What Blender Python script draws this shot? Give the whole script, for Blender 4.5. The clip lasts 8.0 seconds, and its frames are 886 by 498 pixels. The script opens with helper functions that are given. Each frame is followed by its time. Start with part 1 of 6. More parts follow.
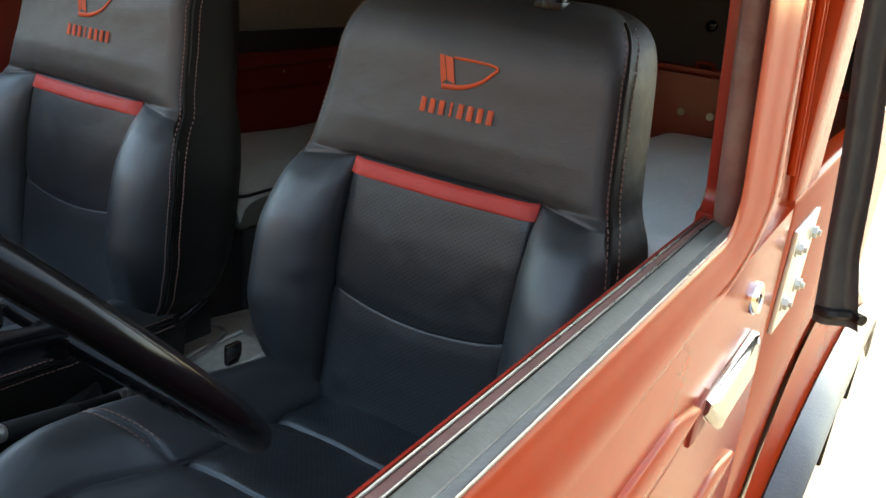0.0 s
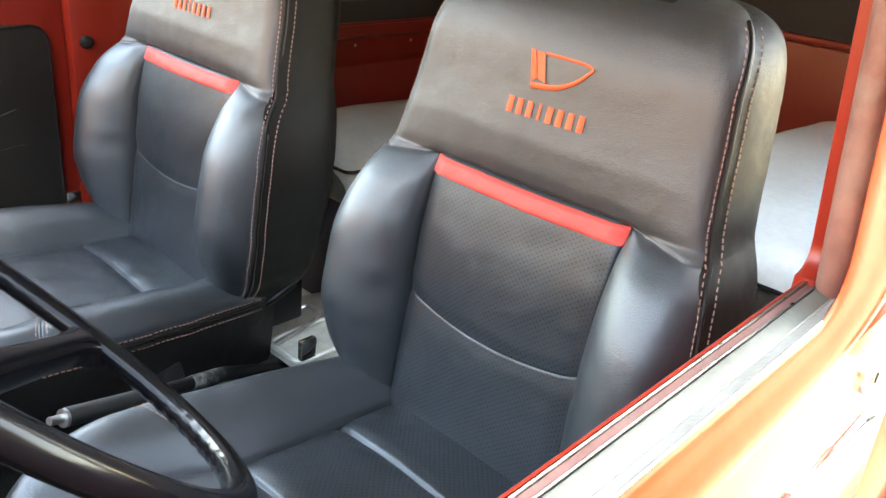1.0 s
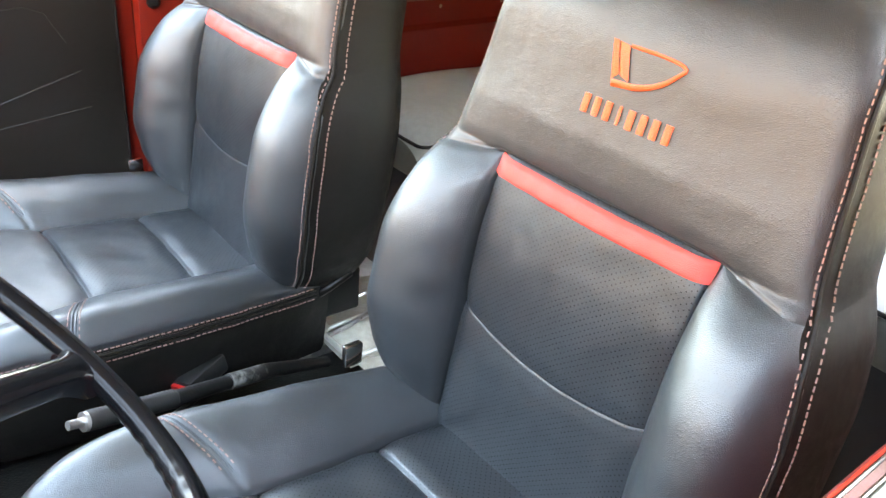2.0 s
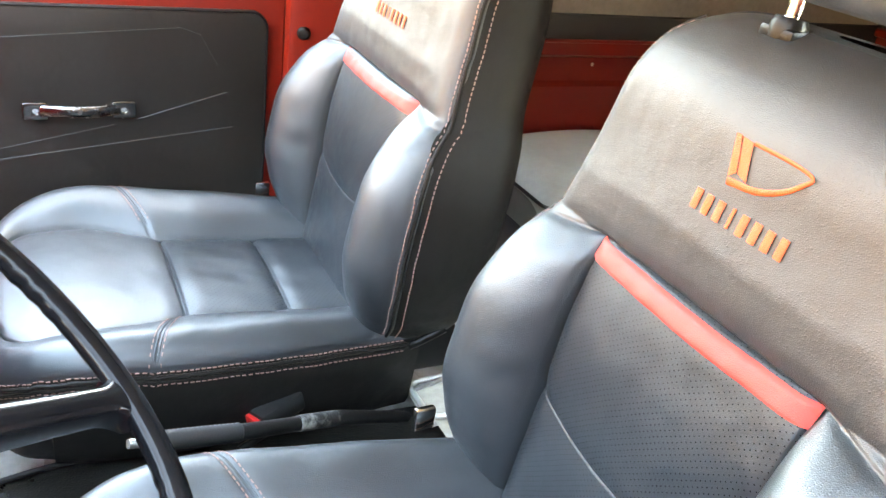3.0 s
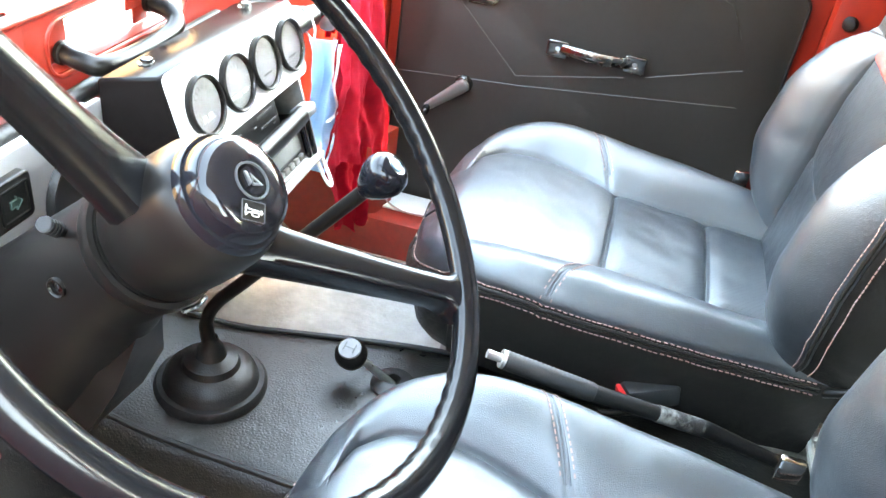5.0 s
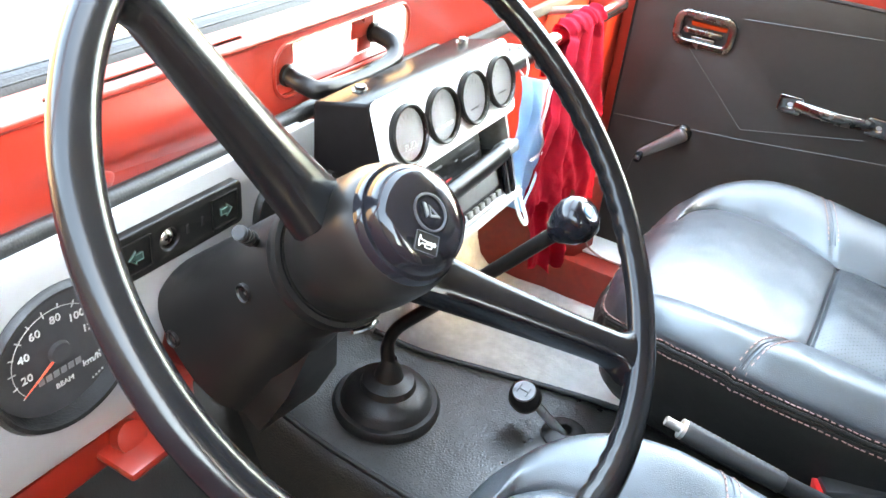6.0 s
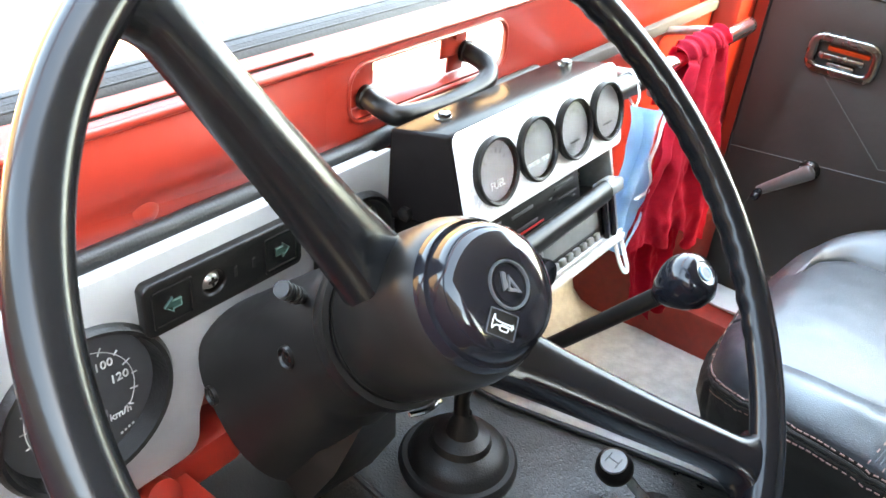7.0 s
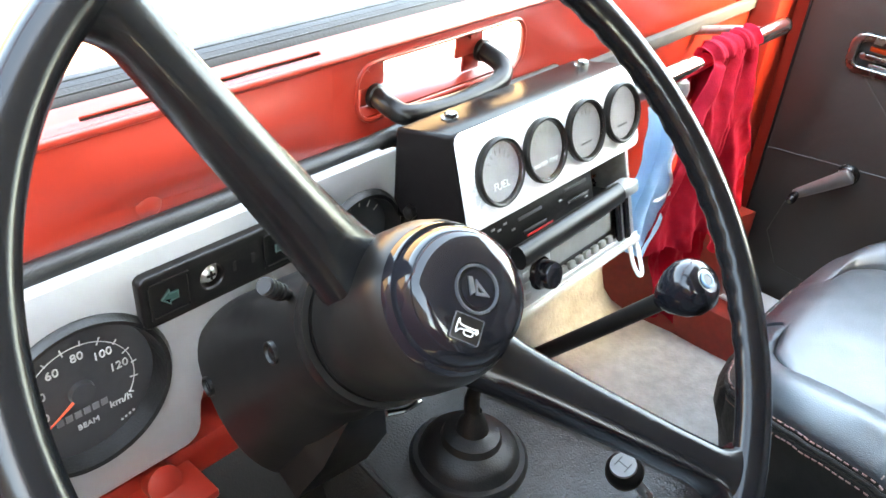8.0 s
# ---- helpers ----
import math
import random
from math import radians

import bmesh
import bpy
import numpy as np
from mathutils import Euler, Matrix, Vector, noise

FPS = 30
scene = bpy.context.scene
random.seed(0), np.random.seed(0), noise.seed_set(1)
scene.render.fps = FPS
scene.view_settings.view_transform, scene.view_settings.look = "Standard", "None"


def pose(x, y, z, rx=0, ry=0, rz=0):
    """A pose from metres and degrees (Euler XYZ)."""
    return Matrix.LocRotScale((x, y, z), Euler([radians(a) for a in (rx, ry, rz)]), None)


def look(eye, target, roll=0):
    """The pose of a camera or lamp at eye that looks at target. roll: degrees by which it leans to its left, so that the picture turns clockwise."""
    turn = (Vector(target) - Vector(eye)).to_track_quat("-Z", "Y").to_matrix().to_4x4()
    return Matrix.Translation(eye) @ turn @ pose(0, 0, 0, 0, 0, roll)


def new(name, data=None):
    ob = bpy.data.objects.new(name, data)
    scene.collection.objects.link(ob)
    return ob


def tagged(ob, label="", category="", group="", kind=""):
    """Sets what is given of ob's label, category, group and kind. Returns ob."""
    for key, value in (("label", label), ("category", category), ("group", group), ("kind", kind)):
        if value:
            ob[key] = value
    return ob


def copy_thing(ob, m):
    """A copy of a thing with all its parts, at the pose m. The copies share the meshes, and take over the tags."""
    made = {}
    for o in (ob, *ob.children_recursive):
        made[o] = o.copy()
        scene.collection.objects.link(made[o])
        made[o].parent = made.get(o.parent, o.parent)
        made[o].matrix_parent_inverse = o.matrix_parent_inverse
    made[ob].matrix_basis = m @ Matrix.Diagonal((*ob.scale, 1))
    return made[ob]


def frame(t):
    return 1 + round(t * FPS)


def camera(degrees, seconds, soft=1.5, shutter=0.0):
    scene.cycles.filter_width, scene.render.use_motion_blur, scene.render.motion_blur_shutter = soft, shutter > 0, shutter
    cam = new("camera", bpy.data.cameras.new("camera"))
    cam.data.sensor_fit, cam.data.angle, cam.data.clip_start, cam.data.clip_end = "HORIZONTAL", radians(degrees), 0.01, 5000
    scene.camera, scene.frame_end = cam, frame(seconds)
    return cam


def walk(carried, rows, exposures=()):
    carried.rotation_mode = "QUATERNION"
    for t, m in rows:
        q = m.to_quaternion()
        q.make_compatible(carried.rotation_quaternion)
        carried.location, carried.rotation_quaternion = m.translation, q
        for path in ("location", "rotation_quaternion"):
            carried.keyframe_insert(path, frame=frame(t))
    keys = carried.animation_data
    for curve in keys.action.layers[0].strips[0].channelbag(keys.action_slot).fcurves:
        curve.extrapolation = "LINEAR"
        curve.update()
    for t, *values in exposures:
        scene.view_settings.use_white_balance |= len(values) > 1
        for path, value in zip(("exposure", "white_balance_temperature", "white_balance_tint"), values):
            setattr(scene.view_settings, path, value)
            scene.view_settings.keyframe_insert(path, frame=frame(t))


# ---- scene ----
cam = camera(56.8, 8.0)
EXPOSURES = [(0.0, 3.58, 9500, 4), (0.5, 5.17, 10600, 6), (1.0, 5.78, 11200, 8), (2.5, 6.6, 11200, 8), (3.5, 6.75, 10900, 4), (4.0, 6.85, 10900, 2), (5.5, 7.22, 10900, 4), (6.5, 6.57, 10700, 5), (8.0, 6.5, 10800, 4)]
PATH = [
    (0, (-0.8, 0.884, 1.474), (0.16, -0.723, 0.771), 5.9),
    (0.5, (-0.811, 0.809, 1.493), (0.331, -0.626, 0.696), 5.6),
    (1, (-0.799, 0.757, 1.507), (0.41, -0.601, 0.673), 5.7),
    (1.2, (-0.788, 0.733, 1.506), (0.457, -0.576, 0.648), 6.1),
    (2.3, (-0.721, 0.611, 1.524), (0.62, -0.502, 0.541), 6.3),
    (2.5, (-0.719, 0.598, 1.526), (0.659, -0.496, 0.574), 8.1),
    (3, (-0.715, 0.559, 1.53), (0.832, -0.317, 0.613), 8.6),
    (3.5, (-0.725, 0.499, 1.517), (0.94, -0.056, 0.557), 11.6),
    (3.9, (-0.722, 0.463, 1.506), (0.974, 0.226, 0.473), 12.4),
    (4, (-0.719, 0.455, 1.498), (0.983, 0.314, 0.458), 11.3),
    (4.1, (-0.719, 0.454, 1.496), (0.979, 0.388, 0.441), 11.2),
    (4.2, (-0.712, 0.449, 1.492), (0.977, 0.458, 0.422), 10.8),
    (5.3, (-0.701, 0.438, 1.499), (0.922, 0.852, 0.406), 7.9),
    (5.5, (-0.696, 0.433, 1.499), (0.892, 0.964, 0.405), 7.0),
    (6, (-0.682, 0.427, 1.495), (0.811, 1.214, 0.421), 6.3),
    (6.5, (-0.634, 0.454, 1.481), (0.803, 1.339, 0.408), 6.8),
    (7, (-0.592, 0.473, 1.471), (0.781, 1.457, 0.4), 5.4),
    (7.5, (-0.575, 0.466, 1.472), (0.74, 1.521, 0.395), 4.5),
    (8, (-0.566, 0.442, 1.48), (0.717, 1.518, 0.386), 4.5),
]
walk(cam, [(t, look(eye, target, roll)) for t, eye, target, roll in PATH], EXPOSURES)

# ---- world, sun, exposure ----
world = bpy.data.worlds.new("world")
scene.world = world
world.use_nodes = True
wn = world.node_tree.nodes
sky = wn.new("ShaderNodeTexSky")
sky.sky_type = 'NISHITA'
sky.sun_disc = False
sky.ozone_density = 2.2
SUN_EL, SUN_AZ = radians(42), radians(166)   # azimuth from +y, turning towards +x
sky.sun_elevation, sky.sun_rotation = SUN_EL, SUN_AZ
world.node_tree.links.new(sky.outputs[0], wn["Background"].inputs[0])
wn["Background"].inputs[1].default_value = 0.15
sun = new("sun", bpy.data.lights.new("sun", 'SUN'))
sun.data.energy, sun.data.angle, sun.data.color = 1.0, radians(20), (1.0, 0.95, 0.86)
sun_dir = Vector((math.sin(SUN_AZ) * math.cos(SUN_EL), math.cos(SUN_AZ) * math.cos(SUN_EL), math.sin(SUN_EL)))
sun.matrix_world = look(sun_dir * 20, (0, 0, 1))

# ---- mesh helpers ----


def world_of(ob):
    m = ob.matrix_basis.copy()
    while ob.parent:
        ob = ob.parent
        m = ob.matrix_basis @ m
    return m


def finish(mesh, bm, mat, angle=40):
    bmesh.ops.recalc_face_normals(bm, faces=bm.faces)
    for f in bm.faces:
        f.smooth = True
    bm.to_mesh(mesh)
    bm.free()
    mesh.set_sharp_from_angle(angle=radians(angle))
    if mat:
        mesh.materials.append(mat)


def part(name, bm, mat, parent=None, label="", angle=40):
    """Links a bmesh given in world coordinates as one mesh object, under a parent if there is one."""
    mesh = bpy.data.meshes.new(name)
    if parent:
        bmesh.ops.transform(bm, matrix=world_of(parent).inverted(), verts=bm.verts)
    finish(mesh, bm, mat, angle)
    ob = new(name, mesh)
    ob.parent = parent
    return tagged(ob, label)


def thing(name, at, label, category, kind="", group=""):
    ob = new(name)
    ob.empty_display_size = 0.05
    ob.matrix_basis = Matrix.Translation(at)
    return tagged(ob, label, category, group, kind)


def solid(name, bm, mat, label, category, kind="structure", angle=40):
    """A thing that is one mesh, its origin at its base."""
    lo = Vector((min(v.co.x for v in bm.verts) + max(v.co.x for v in bm.verts), min(v.co.y for v in bm.verts) + max(v.co.y for v in bm.verts), 2 * min(v.co.z for v in bm.verts))) / 2
    bmesh.ops.translate(bm, vec=-lo, verts=bm.verts)
    mesh = bpy.data.meshes.new(name)
    finish(mesh, bm, mat, angle)
    ob = new(name, mesh)
    ob.matrix_basis = Matrix.Translation(lo)
    return tagged(ob, label, category, "", kind)


def join(*bms):
    out = bmesh.new()
    for b in bms:
        tmp = bpy.data.meshes.new("tmp")
        b.to_mesh(tmp)
        b.free()
        out.from_mesh(tmp)
        bpy.data.meshes.remove(tmp)
    return out


def moved(bm, m):
    bmesh.ops.transform(bm, matrix=m, verts=bm.verts)
    return bm


def box(x0, x1, y0, y1, z0, z1, bevel=0.0, seg=2):
    bm = bmesh.new()
    bmesh.ops.create_cube(bm, size=1)
    bmesh.ops.transform(bm, matrix=Matrix.LocRotScale(((x0 + x1) / 2, (y0 + y1) / 2, (z0 + z1) / 2), None, (x1 - x0, y1 - y0, z1 - z0)), verts=bm.verts)
    if bevel:
        bmesh.ops.bevel(bm, geom=bm.edges[:], offset=bevel, segments=seg, profile=0.5, affect='EDGES')
    return bm


def frame_of(axis, up=(0, 0, 1)):
    z = Vector(axis).normalized()
    x = Vector(up).cross(z)
    if x.length < 1e-4:
        x = Vector((1, 0, 0))
    x.normalize()
    y = z.cross(x)
    return Matrix((x, y, z)).transposed().to_4x4()


def lathe(profile, at, axis, segs=40):
    """Turns (radius, height) pairs round an axis through at."""
    bm = bmesh.new()
    m = Matrix.Translation(at) @ frame_of(axis)
    rings = []
    for r, h in profile:
        if r < 1e-6:
            rings.append([bm.verts.new(m @ Vector((0, 0, h)))])
        else:
            rings.append([bm.verts.new(m @ Vector((r * math.cos(2 * math.pi * k / segs), r * math.sin(2 * math.pi * k / segs), h))) for k in range(segs)])
    for a, b in zip(rings, rings[1:]):
        for k in range(segs):
            k2 = (k + 1) % segs
            if len(a) == 1 and len(b) == 1:
                break
            if len(a) == 1:
                bm.faces.new((a[0], b[k], b[k2]))
            elif len(b) == 1:
                bm.faces.new((a[k], b[0], a[k2]))
            else:
                bm.faces.new((a[k], b[k], b[k2], a[k2]))
    return bm


def smooth_path(pts, n):
    """A Catmull-Rom line through pts, n steps a stretch."""
    p = [Vector(q) for q in pts]
    p = [2 * p[0] - p[1]] + p + [2 * p[-1] - p[-2]]
    out = []
    for i in range(1, len(p) - 2):
        for k in range(n):
            t = k / n
            out.append(0.5 * ((2 * p[i]) + (p[i + 1] - p[i - 1]) * t + (2 * p[i - 1] - 5 * p[i] + 4 * p[i + 1] - p[i + 2]) * t * t + (3 * p[i] - p[i - 1] - 3 * p[i + 1] + p[i + 2]) * t ** 3))
    out.append(p[-2])
    return out


def tube(pts, radius, segs=16, flat=1.0, up=(0, 0, 1), caps=True):
    """A tube along points; radius a number or one for each point; flat squeezes it along up."""
    bm = bmesh.new()
    pts = [Vector(p) for p in pts]
    rs = radius if isinstance(radius, (list, tuple)) else [radius] * len(pts)
    rings, ref = [], Vector(up)
    for i, p in enumerate(pts):
        d = (pts[min(i + 1, len(pts) - 1)] - pts[max(i - 1, 0)]).normalized()
        side = d.cross(ref)
        if side.length < 1e-3:
            side = d.orthogonal()
        side.normalize()
        ref = side.cross(d).normalized()
        rings.append([bm.verts.new(p + rs[i] * (math.cos(2 * math.pi * k / segs) * side + flat * math.sin(2 * math.pi * k / segs) * ref)) for k in range(segs)])
    for a, b in zip(rings, rings[1:]):
        for k in range(segs):
            bm.faces.new((a[k], a[(k + 1) % segs], b[(k + 1) % segs], b[k]))
    if caps:
        bm.faces.new(rings[0][::-1])
        bm.faces.new(rings[-1])
    return bm


def loft(rings, closed=True, caps=True):
    bm = bmesh.new()
    vs = [[bm.verts.new(p) for p in r] for r in rings]
    n = len(vs[0])
    for a, b in zip(vs, vs[1:]):
        for k in range(n if closed else n - 1):
            bm.faces.new((a[k], a[(k + 1) % n], b[(k + 1) % n], b[k]))
    if caps and closed:
        bm.faces.new(vs[0][::-1])
        bm.faces.new(vs[-1])
    return bm


def surface(nu, nv, f):
    """An open sheet of f(u, v), both 0 to 1."""
    bm = bmesh.new()
    g = [[bm.verts.new(f(i / nu, j / nv)) for i in range(nu + 1)] for j in range(nv + 1)]
    for j in range(nv):
        for i in range(nu):
            bm.faces.new((g[j][i], g[j][i + 1], g[j + 1][i + 1], g[j + 1][i]))
    return bm


def shell(bm, depth):
    """Gives an open sheet thickness."""
    bmesh.ops.solidify(bm, geom=bm.faces[:], thickness=depth)
    return bm


def lathe_arc(cx, cy, r, a0, a1, n):
    return [(cx + r * math.cos(radians(a0 + (a1 - a0) * k / n)), cy + r * math.sin(radians(a0 + (a1 - a0) * k / n))) for k in range(n + 1)]


def rounded(x0, x1, y0, y1, r, n=6):
    return lathe_arc(x1 - r, y1 - r, r, 0, 90, n) + lathe_arc(x0 + r, y1 - r, r, 90, 180, n) + lathe_arc(x0 + r, y0 + r, r, 180, 270, n) + lathe_arc(x1 - r, y0 + r, r, 270, 360, n)


def circle(cx, cy, r, n=40):
    return [(cx + r * math.cos(2 * math.pi * k / n), cy + r * math.sin(2 * math.pi * k / n)) for k in range(n)]


def plate(outer, holes, m, depth, bevel=0.0):
    """A flat plate with holes: outlines in 2D, laid out by the matrix m, centred on its plane."""
    cu = bpy.data.curves.new("tmp", 'CURVE')
    cu.dimensions, cu.fill_mode, cu.extrude, cu.bevel_depth, cu.bevel_resolution = '2D', 'BOTH', depth / 2 - bevel, bevel, 2
    for loop in [outer] + list(holes):
        sp = cu.splines.new('POLY')
        sp.points.add(len(loop) - 1)
        for q, (x, y) in zip(sp.points, loop):
            q.co = (x, y, 0, 1)
        sp.use_cyclic_u = True
    ob = bpy.data.objects.new("tmp", cu)
    mesh = ob.to_mesh()
    bm = bmesh.new()
    bm.from_mesh(mesh)
    ob.to_mesh_clear()
    bpy.data.objects.remove(ob)
    bpy.data.curves.remove(cu)
    bmesh.ops.remove_doubles(bm, verts=bm.verts, dist=1e-6)
    return moved(bm, m)


def letters(text, size, m, depth=0.0004):
    """Lettering as a mesh, centred, laid out by m."""
    cu = bpy.data.curves.new("tmp", 'FONT')
    cu.body, cu.size, cu.extrude, cu.align_x, cu.align_y, cu.resolution_u = text, size, depth, 'CENTER', 'CENTER', 3
    ob = bpy.data.objects.new("tmp", cu)
    mesh = ob.to_mesh()
    bm = bmesh.new()
    bm.from_mesh(mesh)
    ob.to_mesh_clear()
    bpy.data.objects.remove(ob)
    bpy.data.curves.remove(cu)
    return moved(bm, m)


def lerp_table(table, q):
    """Smooth value between (key, value) pairs: cubic, with the slopes of the neighbours."""
    if q <= table[0][0]:
        return table[0][1]
    if q >= table[-1][0]:
        return table[-1][1]
    n = len(table)
    for i in range(n - 1):
        (a, va), (b, vb) = table[i], table[i + 1]
        if q <= b:
            h = b - a
            d = (vb - va) / h
            d0 = (va - table[i - 1][1]) / (a - table[i - 1][0]) if i > 0 else d
            d1 = (table[i + 2][1] - vb) / (table[i + 2][0] - b) if i + 2 < n else d
            m0 = 2 * d0 * d / (d0 + d) if d0 * d > 0 else 0.0
            m1 = 2 * d1 * d / (d1 + d) if d1 * d > 0 else 0.0
            t = (q - a) / h
            return (2 * t ** 3 - 3 * t * t + 1) * va + (t ** 3 - 2 * t * t + t) * h * m0 + (3 * t * t - 2 * t ** 3) * vb + (t ** 3 - t * t) * h * m1
    return table[-1][1]


XZ = lambda y: Matrix(((1, 0, 0, 0), (0, 0, -1, y), (0, 1, 0, 0), (0, 0, 0, 1)))      # plate (x, z) facing -y
YZ = lambda x: Matrix(((0, 0, 1, x), (1, 0, 0, 0), (0, 1, 0, 0), (0, 0, 0, 1)))       # plate (y, z) facing +x

# ---- materials ----


def material(name, base, rough=0.5, metal=0.0, spec=0.5, coat=0.0, coat_rough=0.08, grain=0.0, grain_size=400.0, grain_kind='noise', vary=0.15, vary_size=6.0, stain=None, stain_size=4.0, stain_amount=0.5, rough_vary=0.1, sheen=0.0, fine=0.0, fine_size=120.0):
    """A node material: base colour with two scales of variation, roughness wear and fine relief."""
    mat = bpy.data.materials.new(name)
    mat.use_nodes = True
    nt = mat.node_tree
    n, link = nt.nodes, nt.links.new
    b = n["Principled BSDF"]
    b.inputs["Metallic"].default_value = metal
    b.inputs["Specular IOR Level"].default_value = spec
    b.inputs["Coat Weight"].default_value = coat
    b.inputs["Coat Roughness"].default_value = coat_rough
    b.inputs["Sheen Weight"].default_value = sheen
    co = n.new("ShaderNodeTexCoord")
    big = n.new("ShaderNodeTexNoise")
    big.inputs["Scale"].default_value, big.inputs["Detail"].default_value = vary_size, 6
    link(co.outputs["Object"], big.inputs["Vector"])
    small = n.new("ShaderNodeTexNoise")
    small.inputs["Scale"].default_value, small.inputs["Detail"].default_value = vary_size * 14, 4
    link(co.outputs["Object"], small.inputs["Vector"])
    mix = n.new("ShaderNodeMath")
    mix.operation = 'ADD'
    link(big.outputs["Fac"], mix.inputs[0])
    link(small.outputs["Fac"], mix.inputs[1])
    ramp = n.new("ShaderNodeMapRange")
    ramp.inputs[1].default_value, ramp.inputs[2].default_value = 0.7, 1.3
    ramp.inputs[3].default_value, ramp.inputs[4].default_value = 1 - vary, 1 + vary
    link(mix.outputs[0], ramp.inputs[0])
    col = n.new("ShaderNodeVectorMath")
    col.operation = 'SCALE'
    col.inputs[0].default_value = base
    link(ramp.outputs[0], col.inputs["Scale"])
    out = col.outputs[0]
    if stain:
        st = n.new("ShaderNodeTexNoise")
        st.inputs["Scale"].default_value, st.inputs["Detail"].default_value, st.inputs["Roughness"].default_value = stain_size, 8, 0.65
        link(co.outputs["Object"], st.inputs["Vector"])
        sr = n.new("ShaderNodeMapRange")
        sr.inputs[1].default_value, sr.inputs[2].default_value, sr.inputs[4].default_value = 0.48, 0.72, stain_amount
        link(st.outputs["Fac"], sr.inputs[0])
        mx = n.new("ShaderNodeMix")
        mx.data_type = 'RGBA'
        mx.inputs["B"].default_value = (*stain, 1)
        link(sr.outputs[0], mx.inputs["Factor"])
        link(out, mx.inputs["A"])
        out = mx.outputs["Result"]
    link(out, b.inputs["Base Color"])
    rr = n.new("ShaderNodeMapRange")
    rr.inputs[1].default_value, rr.inputs[2].default_value = 0.7, 1.3
    rr.inputs[3].default_value, rr.inputs[4].default_value = max(0.02, rough - rough_vary), min(1, rough + rough_vary)
    link(mix.outputs[0], rr.inputs[0])
    link(rr.outputs[0], b.inputs["Roughness"])
    if grain:
        if grain_kind == 'noise':
            g = n.new("ShaderNodeTexNoise")
            g.inputs["Scale"].default_value, g.inputs["Detail"].default_value = grain_size, 3
            height = g.outputs["Fac"]
        else:
            g = n.new("ShaderNodeTexVoronoi")
            g.inputs["Scale"].default_value = grain_size
            g.feature = 'DISTANCE_TO_EDGE' if grain_kind == 'cells' else 'F1'
            height = g.outputs["Distance"]
        link(co.outputs["Object"], g.inputs["Vector"])
        bp = n.new("ShaderNodeBump")
        bp.inputs["Strength"].default_value, bp.inputs["Distance"].default_value = 1.0, grain
        link(height, bp.inputs["Height"])
        if fine:
            g2 = n.new("ShaderNodeTexNoise")
            g2.inputs["Scale"].default_value, g2.inputs["Detail"].default_value = fine_size, 5
            link(co.outputs["Object"], g2.inputs["Vector"])
            bp2 = n.new("ShaderNodeBump")
            bp2.inputs["Strength"].default_value, bp2.inputs["Distance"].default_value = 1.0, fine
            link(g2.outputs["Fac"], bp2.inputs["Height"])
            link(bp2.outputs[0], bp.inputs["Normal"])
        link(bp.outputs[0], b.inputs["Normal"])
    return mat


def add_holes(mat, pitch=0.0060, hole=0.115, depth=0.0006):
    """Rows of small punched holes, staggered, in the plane of x and height along the panel."""
    nt = mat.node_tree
    n, link = nt.nodes, nt.links.new
    b = n["Principled BSDF"]
    co = n.new("ShaderNodeTexCoord")
    sep = n.new("ShaderNodeSeparateXYZ")
    link(co.outputs["Object"], sep.inputs[0])

    def math_node(op, a, c=None):
        k = n.new("ShaderNodeMath")
        k.operation = op
        for s, v in ((0, a), (1, c)):
            if v is None:
                continue
            if isinstance(v, (int, float)):
                k.inputs[s].default_value = v
            else:
                link(v, k.inputs[s])
        return k.outputs[0]

    up = math_node('ADD', sep.outputs[2], math_node('MULTIPLY', sep.outputs[1], -1.0))
    a = math_node('MULTIPLY', math_node('ADD', sep.outputs[0], up), 1 / pitch / 1.2)
    c = math_node('MULTIPLY', math_node('SUBTRACT', sep.outputs[0], up), 1 / pitch / 1.2)
    fa = math_node('SUBTRACT', math_node('FRACT', a), 0.5)
    fc = math_node('SUBTRACT', math_node('FRACT', c), 0.5)
    d = math_node('SQRT', math_node('ADD', math_node('MULTIPLY', fa, fa), math_node('MULTIPLY', fc, fc)))
    inside = math_node('LESS_THAN', d, hole)
    old = b.inputs["Base Color"].links[0].from_socket
    mx = n.new("ShaderNodeMix")
    mx.data_type = 'RGBA'
    mx.inputs["B"].default_value = (0.002, 0.002, 0.002, 1)
    link(inside, mx.inputs["Factor"])
    link(old, mx.inputs["A"])
    link(mx.outputs["Result"], b.inputs["Base Color"])
    sp = math_node('MULTIPLY', math_node('SUBTRACT', 1.0, inside), b.inputs["Specular IOR Level"].default_value)
    link(sp, b.inputs["Specular IOR Level"])
    return mat


leather = material("black_leather", (0.0098, 0.0112, 0.0132), 0.44, spec=0.95, coat=0.28, coat_rough=0.34, grain=0.0005, grain_size=600, grain_kind='cells', fine=0.0006, fine_size=60, vary=0.2, rough_vary=0.04)
yoke_leather = material("matt_grained_leather", (0.0110, 0.0108, 0.0108), 0.52, spec=0.72, coat=0.08, coat_rough=0.4, grain=0.0004, grain_size=600, grain_kind='cells', fine=0.0006, fine_size=75, vary=0.2, rough_vary=0.04)
leather_smooth = material("black_vinyl_side", (0.010, 0.0088, 0.0076), 0.50, spec=0.15, grain=0.0003, grain_size=700, grain_kind='cells', fine=0.0015, fine_size=30, vary=0.15)
